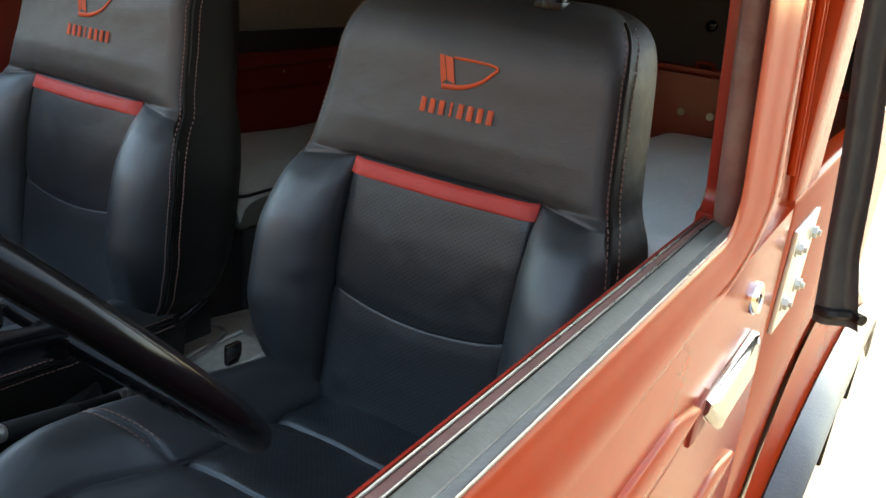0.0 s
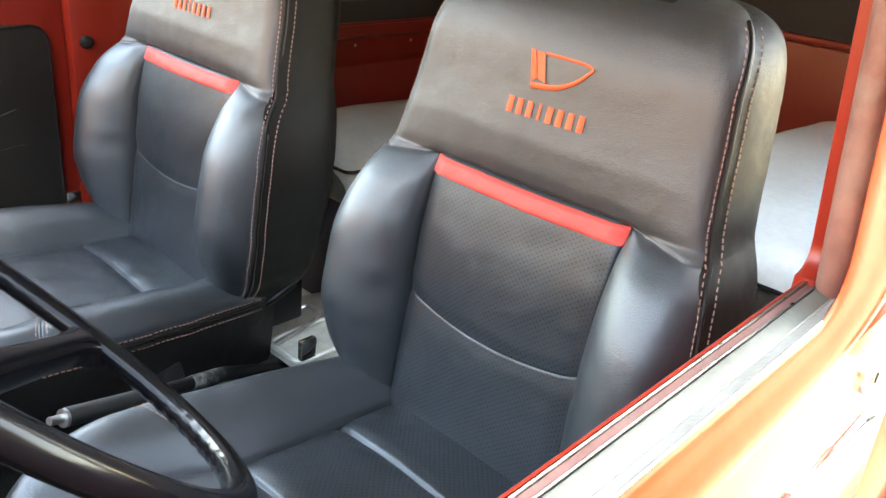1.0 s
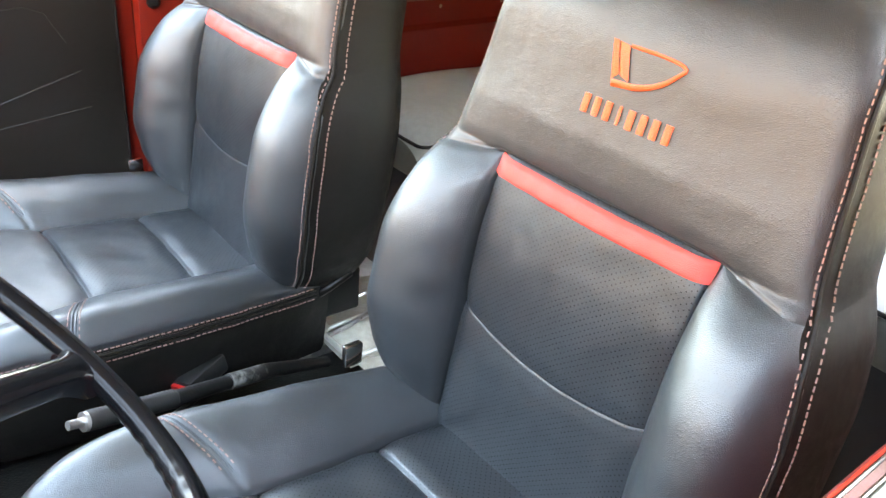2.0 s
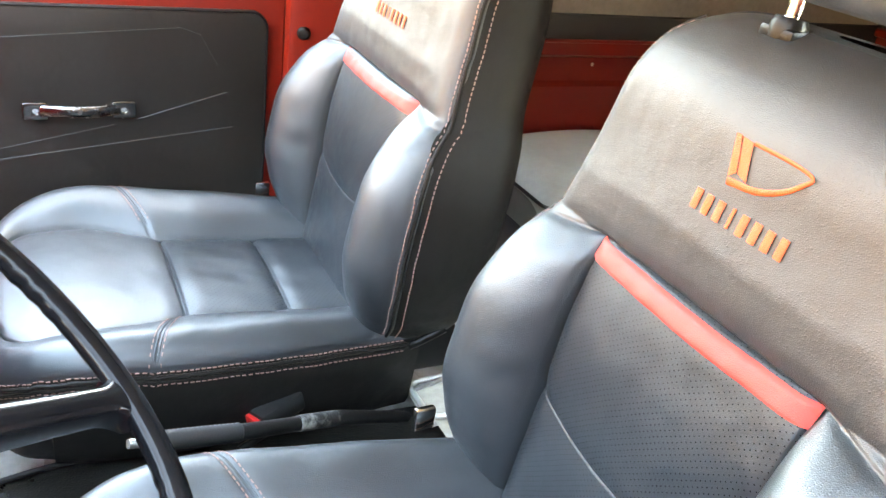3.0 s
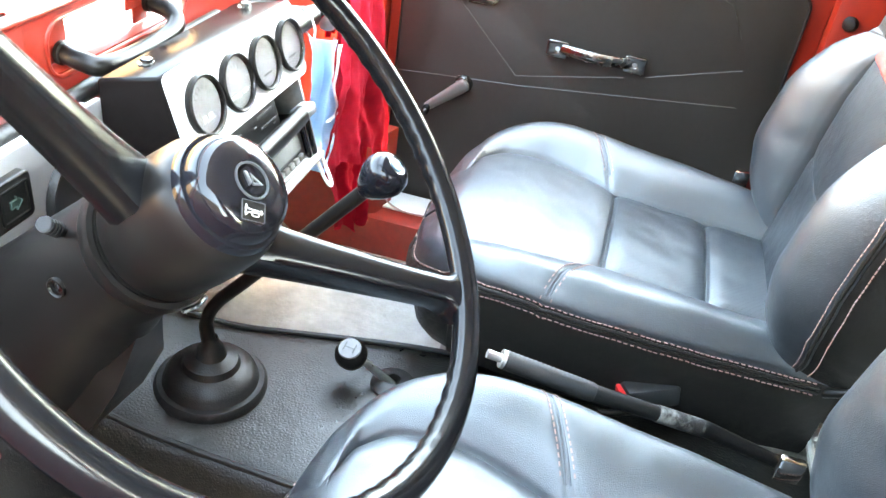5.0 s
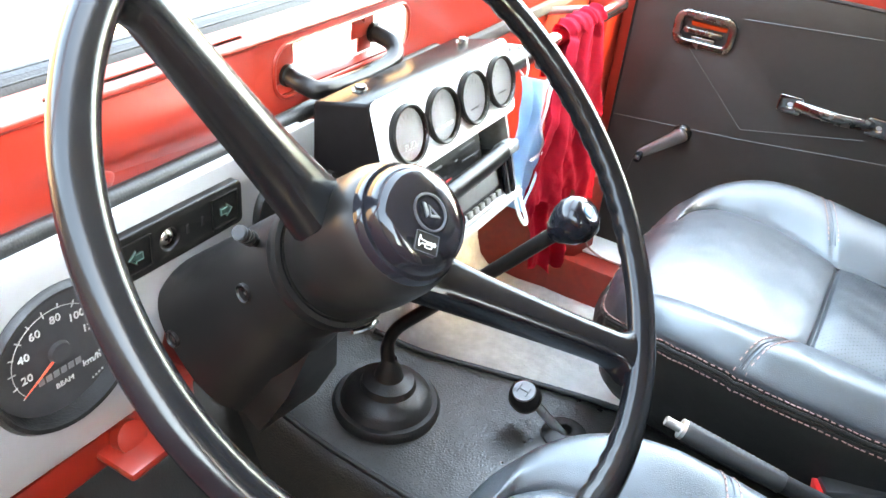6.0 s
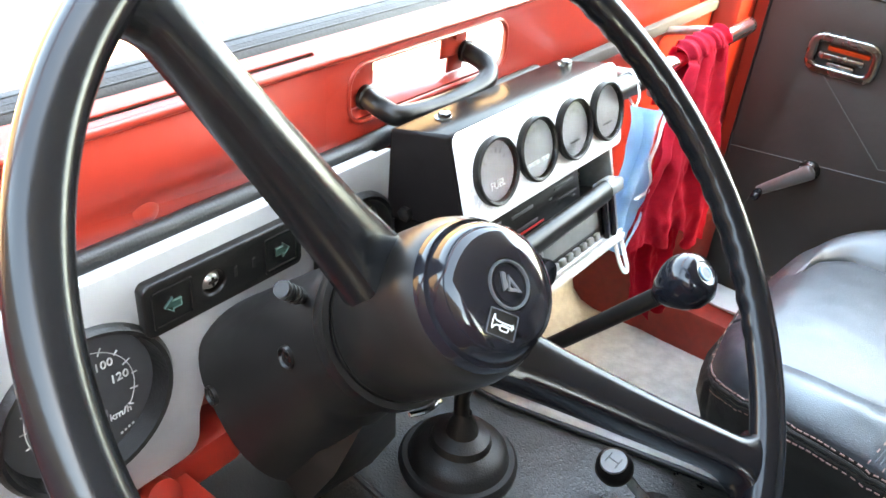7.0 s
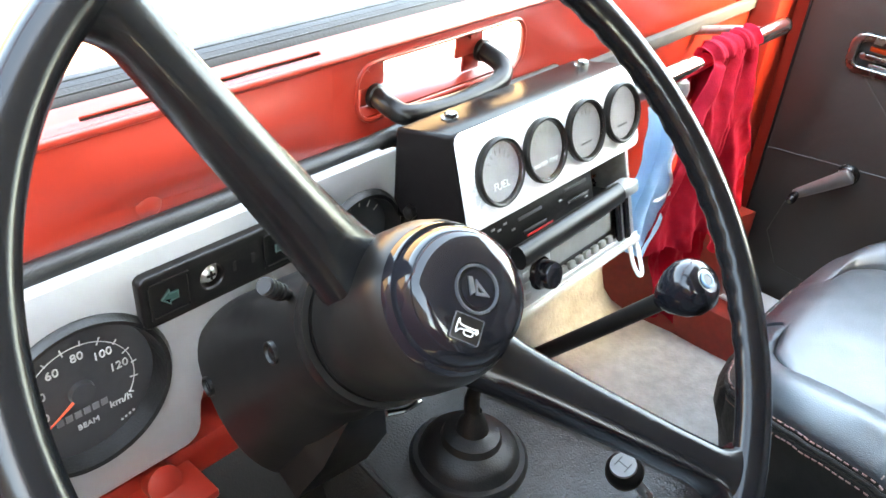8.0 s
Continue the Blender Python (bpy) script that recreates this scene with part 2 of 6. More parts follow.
leather_holes = add_holes(material("perforated_leather", (0.0090, 0.0108, 0.0132), 0.44, spec=0.75, grain=0.0002, grain_size=650, grain_kind='cells', fine=0.0006, fine_size=50, vary=0.2))
for tinted in (leather, leather_holes):
    tinted.node_tree.nodes["Principled BSDF"].inputs["Specular Tint"].default_value = (0.86, 0.96, 1.0, 1)
red_leather = material("red_leather", (0.42, 0.036, 0.028), 0.55, spec=0.35, grain=0.0003, grain_size=600, grain_kind='cells', vary=0.08)
thread = material("thread", (0.25, 0.15, 0.125), 0.8, vary=0.2, vary_size=80)
thread_orange = material("embroidery", (0.50, 0.062, 0.012), 0.6, grain=0.0006, grain_size=900, vary=0.15, vary_size=60)
paint = material("red_paint", (0.172, 0.0108, 0.0056), 0.36, spec=0.38, coat=0.08, vary=0.05, rough_vary=0.03)
# stain blotches carry dust and the ground's brown reflection on the skin
paint_out = material("red_body_paint", (0.27, 0.0225, 0.0048), 0.17, spec=0.5, grain=0.00010, grain_size=14, vary=0.05, rough_vary=0.03, stain=(0.24, 0.06, 0.03), stain_size=9, stain_amount=0.35)
paint_out.node_tree.nodes["Principled BSDF"].inputs["IOR"].default_value = 1.16
paint_dull = material("dark_red_paint", (0.19, 0.0145, 0.0085), 0.45, spec=0.4, grain=0.0004, grain_size=120, vary=0.2, stain=(0.12, 0.05, 0.035), stain_size=7, stain_amount=0.6)
plastic = material("black_plastic", (0.0045, 0.0038, 0.0035), 0.35, spec=0.16, grain=0.00008, grain_size=1100, vary=0.15, rough_vary=0.04, stain=(0.012, 0.0105, 0.0095), stain_size=14, stain_amount=0.35)
plastic_gloss = material("gloss_black", (0.005, 0.005, 0.0065), 0.12, spec=0.22, coat=0.0, vary=0.1, grain=0.0002, grain_size=40, rough_vary=0.05)
wheel_black = material("wheel_rim_black", (0.0036, 0.0037, 0.0043), 0.21, spec=0.17, coat=0.0, grain=0.00003, grain_size=300, rough_vary=0.03, vary=0.1)
rubber = material("black_rubber", (0.0065, 0.0062, 0.006), 0.45, spec=0.25, grain=0.0004, grain_size=500, vary=0.25)
seal_rubber = material("seal_rubber", (0.008, 0.0075, 0.0075), 0.5, spec=0.22, grain=0.0003, grain_size=400, vary=0.2)
mat_rubber = material("tunnel_mat_rubber", (0.010, 0.0095, 0.0085), 0.36, spec=0.30, grain=0.0007, grain_size=240, grain_kind='cells', vary=0.25, fine=0.002, fine_size=25)
belt_rubber = material("grey_green_rubber", (0.085, 0.085, 0.068), 0.55, spec=0.4, grain=0.0004, grain_size=300, vary=0.25, stain=(0.16, 0.15, 0.12), stain_size=25, stain_amount=0.5)
belt_grey = material("grey_belt_strip", (0.15, 0.148, 0.138), 0.38, spec=0.5, grain=0.0003, grain_size=200, vary=0.2, stain=(0.26, 0.25, 0.23), stain_size=30, stain_amount=0.5)
strip_grey = material("dull_grey_strip", (0.055, 0.053, 0.050), 0.65, spec=0.05, vary=0.2)
channel_brown = material("dusty_brown_channel", (0.13, 0.055, 0.045), 0.55, spec=0.3, grain=0.0003, grain_size=300, vary=0.25, stain=(0.16, 0.12, 0.10), stain_size=35, stain_amount=0.5)
belt_chrome = material("dull_bright_moulding", (0.20, 0.195, 0.18), 0.32, metal=0.9, vary=0.2)
dusty_rubber = material("dusty_rubber", (0.17, 0.155, 0.125), 0.75, grain=0.0005, grain_size=300, vary=0.35, stain=(0.25, 0.22, 0.18), stain_size=20, stain_amount=0.5)
# finishes of the added walls, toned for what they bounce and reflect
stucco = material("brown_block_wall", (0.075, 0.055, 0.038), 0.9, spec=0.2, grain=0.003, grain_size=80, vary=0.1, vary_size=1.5, stain=(0.05, 0.037, 0.026), stain_size=0.8, stain_amount=0.3)
plaster = material("beige_bounce_wall", (0.24, 0.165, 0.105), 0.9, spec=0.2, grain=0.003, grain_size=60, vary=0.1, vary_size=1.5, stain=(0.19, 0.13, 0.08), stain_size=0.8, stain_amount=0.4)
vinyl = material("door_vinyl", (0.0150, 0.0125, 0.0105), 0.46, spec=0.42, grain=0.0003, grain_size=700, grain_kind='cells', fine=0.003, fine_size=14, vary=0.2)
silver = material("silver_panel", (0.27, 0.265, 0.265), 0.33, metal=0.35, spec=0.5, grain=0.0001, grain_size=900, vary=0.05, vary_size=3, rough_vary=0.025)
white_metal = material("satin_white_metal", (0.56, 0.55, 0.53), 0.35, metal=0.15, vary=0.05, stain=(0.5, 0.48, 0.44), stain_size=8, stain_amount=0.25)
chrome = material("chrome", (0.75, 0.74, 0.72), 0.10, metal=1.0, vary=0.08, rough_vary=0.06, grain=0.0002, grain_size=60)
handle_chrome = material("worn_chrome", (0.42, 0.415, 0.405), 0.14, metal=1.0, vary=0.04, rough_vary=0.02)
flare_rubber = material("grey_flare_rubber", (0.060, 0.060, 0.062), 0.40, spec=0.6, grain=0.0004, grain_size=300, vary=0.2)
steel = material("worn_steel", (0.42, 0.41, 0.39), 0.35, metal=0.9, vary=0.25, stain=(0.12, 0.09, 0.07), stain_size=25, stain_amount=0.4)
zinc = material("zinc_plate", (0.62, 0.62, 0.56), 0.38, metal=0.7, vary=0.12, stain=(0.40, 0.38, 0.30), stain_size=20, stain_amount=0.35)
carpet = material("worn_grey_floor", (0.54, 0.535, 0.505), 0.6, spec=0.3, grain=0.0012, grain_size=180, vary=0.2, vary_size=4, stain=(0.26, 0.25, 0.21), stain_size=5, stain_amount=0.4)
floor_rubber = material("floor_rubber", (0.38, 0.355, 0.30), 0.6, spec=0.4, grain=0.0015, grain_size=260, grain_kind='cells', vary=0.2, stain=(0.20, 0.185, 0.15), stain_size=8, stain_amount=0.6)
pale_vinyl = material("pale_bench_vinyl", (0.76, 0.77, 0.72), 0.40, spec=0.45, grain=0.0004, grain_size=400, fine=0.004, fine_size=9, vary=0.08, stain=(0.55, 0.55, 0.50), stain_size=5, stain_amount=0.3)
# bench side vinyl, darkened in its colour for the shadow below the piping
band_vinyl = material("shaded_olive_band", (0.12, 0.12, 0.10), 0.5, spec=0.4, grain=0.0004, grain_size=400, fine=0.004, fine_size=9, vary=0.15)
bench_vinyl = material("grey_bench_vinyl", (0.36, 0.36, 0.32), 0.40, spec=0.45, grain=0.0004, grain_size=400, fine=0.004, fine_size=9, vary=0.1, stain=(0.22, 0.22, 0.18), stain_size=5, stain_amount=0.4)
lining = material("grey_roof_lining", (0.22, 0.215, 0.20), 0.8, grain=0.0006, grain_size=500, vary=0.08)
canvas = material("grey_canvas", (0.22, 0.21, 0.19), 0.8, grain=0.0006, grain_size=500, vary=0.15)
canvas_dark = material("dark_canvas", (0.022, 0.021, 0.022), 0.75, grain=0.0006, grain_size=400, vary=0.2)
concrete = material("sunlit_concrete", (0.31, 0.26, 0.19), 0.9, spec=0.2, grain=0.004, grain_size=60, vary=0.15, vary_size=1.2, stain=(0.23, 0.19, 0.135), stain_size=1.6, stain_amount=0.6)
# pale base holds the reflections on the gauge glass as well as dust
gauge_face = material("dusty_glare_gauge_face", (0.34, 0.332, 0.332), 0.5, vary=0.2, vary_size=40)
gauge_print = material("faint_gauge_print", (0.19, 0.185, 0.185), 0.5, vary=0.2)
dial = material("dial_face", (0.020, 0.020, 0.021), 0.55, vary=0.1)
emblem_grey = material("emblem_grey", (0.035, 0.036, 0.040), 0.35, vary=0.1)
dial_white = material("dial_print", (0.32, 0.32, 0.30), 0.6, vary=0.05)
needle_red = material("needle_red", (0.55, 0.06, 0.02), 0.5, vary=0.05)
green_arrow = material("green_arrow", (0.006, 0.020, 0.016), 0.35, vary=0.05)
arrow_edge = material("pale_green_outline", (0.035, 0.062, 0.054), 0.5, vary=0.1)
inlay_blue = material("blue_inlay", (0.07, 0.16, 0.24), 0.4, vary=0.1)
pod_black = material("black_gauge_housing", (0.006, 0.0048, 0.0045), 0.22, spec=0.12, vary=0.15, rough_vary=0.05, grain=0.00006, grain_size=300)
pod_black.node_tree.nodes["Principled BSDF"].inputs["IOR"].default_value = 1.22
button_red = material("red_button", (0.55, 0.02, 0.02), 0.4, vary=0.08)
grip_black = material("ribbed_black_grip", (0.013, 0.013, 0.013), 0.45, vary=0.15, grain=0.0002, grain_size=800)
grey_plastic = material("grey_plastic", (0.10, 0.10, 0.10), 0.5, vary=0.15, grain=0.0002, grain_size=800)
worn_tape = material("worn_black_tape", (0.014, 0.0135, 0.013), 0.5, spec=0.3, grain=0.0006, grain_size=300, vary=0.3, stain=(0.35, 0.34, 0.31), stain_size=45, stain_amount=0.7)
radio_grey = material("radio_silver_grey", (0.20, 0.20, 0.195), 0.35, metal=0.3, vary=0.1, grain=0.0001, grain_size=900)
dark_chrome = material("dull_dark_chrome", (0.16, 0.157, 0.15), 0.25, metal=1.0, vary=0.12, rough_vary=0.08)
winder_chrome = material("grey_chrome", (0.13, 0.13, 0.125), 0.34, metal=0.6, vary=0.1, rough_vary=0.06)
lcd = material("display_glass", (0.17, 0.175, 0.165), 0.18, vary=0.1)
mask_blue = material("light_blue_fabric", (0.28, 0.52, 0.72), 0.85, grain=0.0008, grain_size=700, vary=0.06, sheen=0.2)
mask_white = material("white_cord", (0.78, 0.78, 0.75), 0.7, vary=0.05)
cloth_red = material("crimson_cloth", (0.40, 0.011, 0.030), 0.95, spec=0.1, grain=0.0009, grain_size=800, vary=0.15, vary_size=10)
glass = bpy.data.materials.new("gauge_glass")
glass.use_nodes = True
gn = glass.node_tree.nodes
gb = gn["Principled BSDF"]
gb.inputs["Transmission Weight"].default_value, gb.inputs["Roughness"].default_value, gb.inputs["IOR"].default_value = 1.0, 0.06, 1.5
gb.inputs["Base Color"].default_value = (0.95, 0.95, 0.95, 1)

# front edge of the unseen roof, set by the skylight wanted inside
ROOF_FRONT = 0.64
# ---- the setting: ground and the vehicle's shell ----
solid("ground", box(-400, 400, -400, 400, -0.5, 0.0), concrete, "pale sunlit concrete ground round the vehicle", "ground")
# three added walls: front one bounces warm light, side ones cut low sky
solid("wall_bounce_front", box(-16, 16, 9.0, 9.3, 0, 5.0, 0.02), plaster, "added beige wall ahead that bounces warm light into the cabin", "wall")
solid("wall_block_right", box(11.0, 11.3, -10, 9.0, 0, 2.4, 0.02), stucco, "added unseen brown wall that limits the skylight from the right", "wall")
solid("wall_block_left", box(-7.3, -7.0, -4, 9.0, 0, 5.2, 0.02), stucco, "added unseen brown wall that blocks low skylight from the left", "wall")
solid("floor", box(-0.66, 0.66, -1.38, 1.02, 0.575, 0.60), carpet, "worn grey beige cabin floor covering", "floor")
solid("firewall", join(box(-0.66, 0.66, 1.0, 1.02, 0.60, 1.150), box(-0.66, 0.66, 0.9145, 1.02, 1.151, 1.165), moved(box(-0.66, -0.14, -0.01, 0.01, 0.0, 0.30), pose(0, 0.86, 0.60, -35))), paint_dull, "dark red sheet metal firewall under the dash", "firewall")
# added roof sheet out of view, shading the rear and opening the front
solid("roof", box(-0.70, 0.70, -1.40, ROOF_FRONT, 1.80, 1.83, 0.01), lining, "unseen grey roof sheet, cut short to let skylight onto the seats", "roof")

# black sheet over floor and toe board, added to hold the footwell's shade
solid("driver_shade_mat", join(box(-0.655, -0.15, -0.02, 0.84, 0.601, 0.612, 0.004), moved(box(-0.655, -0.15, -0.024, -0.012, 0.0, 0.33, 0.004), pose(0, 0.86, 0.61, -35))), rubber, "black rubber sheet standing in for the shade in the driver's footwell", "mat")
rr = []
for y, z in ((0.50, 0.603), (0.70, 0.604), (0.82, 0.604), (0.92, 0.606), (0.955, 0.611), (0.978, 0.622), (0.993, 0.645), (1.001, 0.680), (1.004, 0.715)):
    rr.append([Vector((x, y - 0.010, z + 0.008 + 0.004 * math.sin(9 * x + 7 * y))) for x in [0.04 + 0.545 * k / 16 for k in range(17)]])
solid("footwell_carpet", shell(loft(rr, closed=False), 0.006), carpet, "worn grey carpet turned up in the passenger footwell", "carpet", angle=60)

# cowl: upright red sheet with the vent opening, sloping ledge, rubber seal
cowl = thing("cowl", (0, 0.91, 1.15), "glossy red sheet metal cowl with an open vent", "cowl", "structure")
opening = rounded(-0.134, 0.092, 1.184, 1.236, 0.020)
part("cowl_panel", plate([(-0.66, 0.93), (0.66, 0.93), (0.66, 1.248), (-0.66, 1.248)], [opening], XZ(0.912), 0.004, 0.0012), paint, cowl)
slope = Matrix.Translation((0, 0.9115, 1.2465)) @ Euler((radians(36), 0, 0)).to_matrix().to_4x4()
slot = rounded(-0.362, -0.165, 0.006, 0.0105, 0.002)
part("cowl_ledge", plate([(-0.66, 0.0), (0.66, 0.0), (0.66, 0.032), (-0.66, 0.032)], [slot], slope, 0.003, 0.001), paint, cowl)
part("slot_backing", moved(box(-0.372, -0.158, 0.003, 0.0135, -0.006, -0.003), slope), dial, cowl)
part("cowl_lip", tube([(-0.66, 0.9105, 1.2465), (0.66, 0.9105, 1.2465)], 0.0035, 10), paint, cowl)
part("opening_lip", tube(smooth_path([(x, 0.910, z) for x, z in opening] + [(opening[0][0], 0.910, opening[0][1])], 1), 0.0022, 8, caps=False), paint, cowl)
part("press_mark", lathe([(0, 0.0025), (0.007, 0.0022), (0.010, 0.0)], (-0.328, 0.910, 1.181), (0, -1, 0), 24), paint, cowl)
part("pressing", surface(30, 12, lambda u, v: Vector((-0.40 + 0.24 * u, 0.9095 - 0.010 * (math.sin(math.pi * u) * math.sin(math.pi * v)) ** 1.2, 1.19 + 0.052 * v - 0.020 * u * (1 - v)))), paint, cowl)
for x in (-0.107, 0.026):
    part("vent_bracket", join(box(x - 0.019, x + 0.019, 0.925, 0.928, 1.206, 1.240, 0.001), box(x - 0.008, x + 0.016, 0.925, 0.928, 1.190, 1.207, 0.001), lathe([(0.004, 0), (0.004, 0.004), (0, 0.004)], (x, 0.925, 1.226), (0, -1, 0), 12)), paint, cowl, "red painted bracket inside the vent")
part("vent_floor", moved(box(-0.134, 0.092, 0.0, 0.030, -0.0015, 0.0015, 0.0006), pose(0, 0.9155, 1.1845, 14)), paint, cowl)
vent_handle = [(-0.100, 0.918, 1.198), (-0.104, 0.898, 1.196), (-0.097, 0.884, 1.193), (-0.05, 0.880, 1.190), (0.0, 0.880, 1.191), (0.028, 0.884, 1.196), (0.040, 0.897, 1.203), (0.042, 0.920, 1.208)]
vh = thing("vent_handle", (-0.02, 0.88, 1.18), "black plastic pull handle across the cowl vent", "handle")
part("grip", tube(smooth_path(vent_handle, 8), 0.0092, 18), plastic, vh)
part("foot", lathe([(0.011, 0), (0.011, 0.004), (0.006, 0.008)], (-0.100, 0.924, 1.198), (0, -1, 0), 18), plastic, vh)
part("foot", lathe([(0.011, 0), (0.011, 0.004), (0.006, 0.008)], (0.042, 0.924, 1.208), (0, -1, 0), 18), plastic, vh)

seal = thing("windscreen_seal", (0, 0.94, 1.255), "ribbed black rubber windscreen seal", "seal", "structure")
part("seal_body", loft([[Vector((x, y, z)) for y, z in ((0.9265, 1.2590), (0.9285, 1.2630), (0.936, 1.2680), (0.944, 1.2710), (0.9485, 1.2700), (0.950, 1.2630), (0.946, 1.2520))] for x in (-0.66, 0.66)]), seal_rubber, seal)
for k in range(3):
    part("seal_rib", tube([(-0.66, 0.9310 + 0.0048 * k, 1.2645 + 0.0024 * k), (0.66, 0.9310 + 0.0048 * k, 1.2645 + 0.0024 * k)], 0.0010, 8), seal_rubber, seal)
# pillars and rails that close the shell
for s, nm in ((-1, "left"), (1, "right")):
    solid("wall_%s_front_pillar" % nm, tube([(s * 0.675, 0.99, 1.27), (s * 0.66, 0.955, 1.80)], 0.022, 12), paint, "red front pillar beside the windscreen", "pillar")
solid("wall_header", box(-0.66, 0.66, 0.94, 0.98, 1.76, 1.799, 0.01), paint, "red windscreen header rail", "rail")

# dash: silver instrument panel
dash = thing("dash_panel", (-0.36, 0.865, 1.0), "brushed silver metal instrument panel", "dashboard")
outline = [(-0.60, 1.178), (-0.60, 1.03)] + [(-0.57, 1.0), (-0.40, 0.997)] + lathe_arc(-0.352, 1.012, 0.015, 270, 350, 4)
outline += [(-0.335, 1.03), (-0.326, 1.055)] + lathe_arc(-0.275, 1.062, 0.040, 170, 10, 10) + [(-0.21, 1.05), (-0.20, 1.02)] + lathe_arc(-0.13, 1.045, 0.015, 270, 360, 4) + lathe_arc(-0.137, 1.158, 0.020, 0, 90, 6)
part("panel_face", plate(outline, [circle(-0.414, 1.089, 0.0605), circle(-0.172, 1.108, 0.0445)], XZ(0.867), 0.006, 0.002), silver, dash)
part("panel_edge", box(-0.60, -0.13, 0.868, 0.910, 1.160, 1.172, 0.003), silver, dash)
solid("dash_rubber_roll", tube([(-0.62, 0.893, 1.176), (-0.135, 0.893, 1.172), (-0.09, 0.898, 1.170), (0.14, 0.898, 1.170)], 0.0085, 12), rubber, "black rubber roll between panel and cowl", "trim")


def round_dial(parent, cx, cz, r, y, name, deep):
    """A dial seen from behind the wheel: bezel, face and glass, facing -y."""
    d = part(name, lathe([(0, deep + 0.004), (r - 0.006, deep + 0.004), (r - 0.005, deep), (r - 0.003, 0.004), (r - 0.002, -0.003), (r + 0.001, -0.004), (r + 0.004, 0.0), (r + 0.004, 0.006)], (cx, y, cz), (0, 1, 0), 56), rubber, parent)
    part("dial_face", lathe([(0, deep), (r - 0.0055, deep)], (cx, y, cz), (0, 1, 0), 48), dial, d)
    return d


sp = round_dial(dash, -0.414, 1.089, 0.058, 0.862, "speedometer", 0.010)
face = lambda px, pz, y=0.8710: Matrix.Translation((px, y, pz)) @ Matrix(((1, 0, 0, 0), (0, 0, -1, 0), (0, 1, 0, 0), (0, 0, 0, 1)))
marks = []
for k in range(14):
    a = radians(215 - k * 19.0)
    inner = 0.0345 if k % 2 == 0 else 0.0365
    marks.append(moved(box(inner, 0.0405, -0.0005, 0.0005, -0.0002, 0.0002), face(-0.414, 1.089) @ Euler((0, 0, a)).to_matrix().to_4x4()))
arc = [(-0.414 + 0.0375 * math.cos(radians(215 - k * 6.2)), 0.8708, 1.089 + 0.0375 * math.sin(radians(215 - k * 6.2))) for k in range(41)]
part("dial_marks", join(*marks, tube(arc, 0.00035, 6)), dial_white, sp)
for k, t in enumerate(("20", "40", "60", "80", "100", "120")):
    a = radians(196 - k * 36.5)
    tagged(part("numeral", letters(t, 0.0092, face(-0.414 + 0.0285 * math.cos(a), 1.089 + 0.0285 * math.sin(a))), dial_white, sp), kind="stuff")
tagged(part("lettering", letters("km/h", 0.0082, face(-0.3895, 1.0655)), dial_white, sp), kind="stuff")
tagged(part("lettering", letters("BEAM", 0.0062, face(-0.414, 1.0600)), dial_white, sp), kind="stuff")
part("odometer", join(*[box(-0.434 + 0.0062 * k, -0.4295 + 0.0062 * k, 0.8706, 0.8712, 1.0690, 1.0745) for k in range(6)]), grey_plastic, sp)
part("warning_mark", join(*[box(-0.392 + 0.003 * k, -0.3905 + 0.003 * k, 0.8706, 0.8712, 1.0475 + 0.001 * k, 1.049 + 0.001 * k) for k in range(4)]), dial_white, sp)
part("needle", tube([(-0.414, 0.8695, 1.089), (-0.447, 0.8695, 1.068)], [0.0012, 0.0004], 8), needle_red, sp)
part("needle_cap", lathe([(0, 0.002), (0.008, 0.0015), (0.009, -0.002)], (-0.414, 0.8695, 1.089), (0, -1, 0), 24), dial, sp)
sm = round_dial(dash, -0.172, 1.108, 0.042, 0.862, "small_dial", 0.009)
part("dial_marks", join(*[moved(box(0.028, 0.034, -0.0004, 0.0004, -0.0002, 0.0002), face(-0.172, 1.108, 0.8700) @ Euler((0, 0, radians(40 + 20 * k))).to_matrix().to_4x4()) for k in range(8)]), dial_white, sm)

# switch strip with the two arrow lamps
strip = thing("switch_strip", (-0.3050, 0.86, 1.1250), "black plastic indicator strip with two green arrows", "switch panel")
part("body", plate(rounded(-0.3690, -0.2390, 1.1255, 1.1625, 0.004), [circle(-0.3170, 1.1440, 0.0110, 24)], XZ(0.861), 0.010, 0.002), plastic, strip)
for x, d in ((-0.3500, -1), (-0.2580, 1)):
    part("lamp_frame", plate(rounded(x - 0.0155, x + 0.0155, 1.1295, 1.1585, 0.002), [rounded(x - 0.0135, x + 0.0135, 1.1315, 1.1565, 0.0015)], XZ(0.8555), 0.002), plastic, strip)
    arrow = [(x + d * q, 1.1440 + w) for q, w in ((0.0074, 0), (0.0006, 0.0062), (0.0006, 0.0032), (-0.0058, 0.0032), (-0.0058, -0.0032), (0.0006, -0.0032), (0.0006, -0.0062))]
    lamp = part("arrow_lamp", plate(arrow[::d], [], XZ(0.8554), 0.0012), green_arrow, strip, "dark green arrow lamp")
    core = [(x + d * q, 1.1440 + w) for q, w in ((0.0062, 0), (0.0013, 0.0045), (0.0013, 0.0025), (-0.0051, 0.0025), (-0.0051, -0.0025), (0.0013, -0.0025), (0.0013, -0.0045))]
    part("arrow_outline", plate(arrow[::d], [core[::d]], XZ(0.8546), 0.0008), arrow_edge, lamp, "pale green arrow outline")
part("screw", lathe([(0, 0.0034), (0.004, 0.0031), (0.0064, 0.0016), (0.0072, 0)], (-0.3170, 0.8615, 1.1440), (0, -1, 0), 24), steel, strip, "cross-head screw")
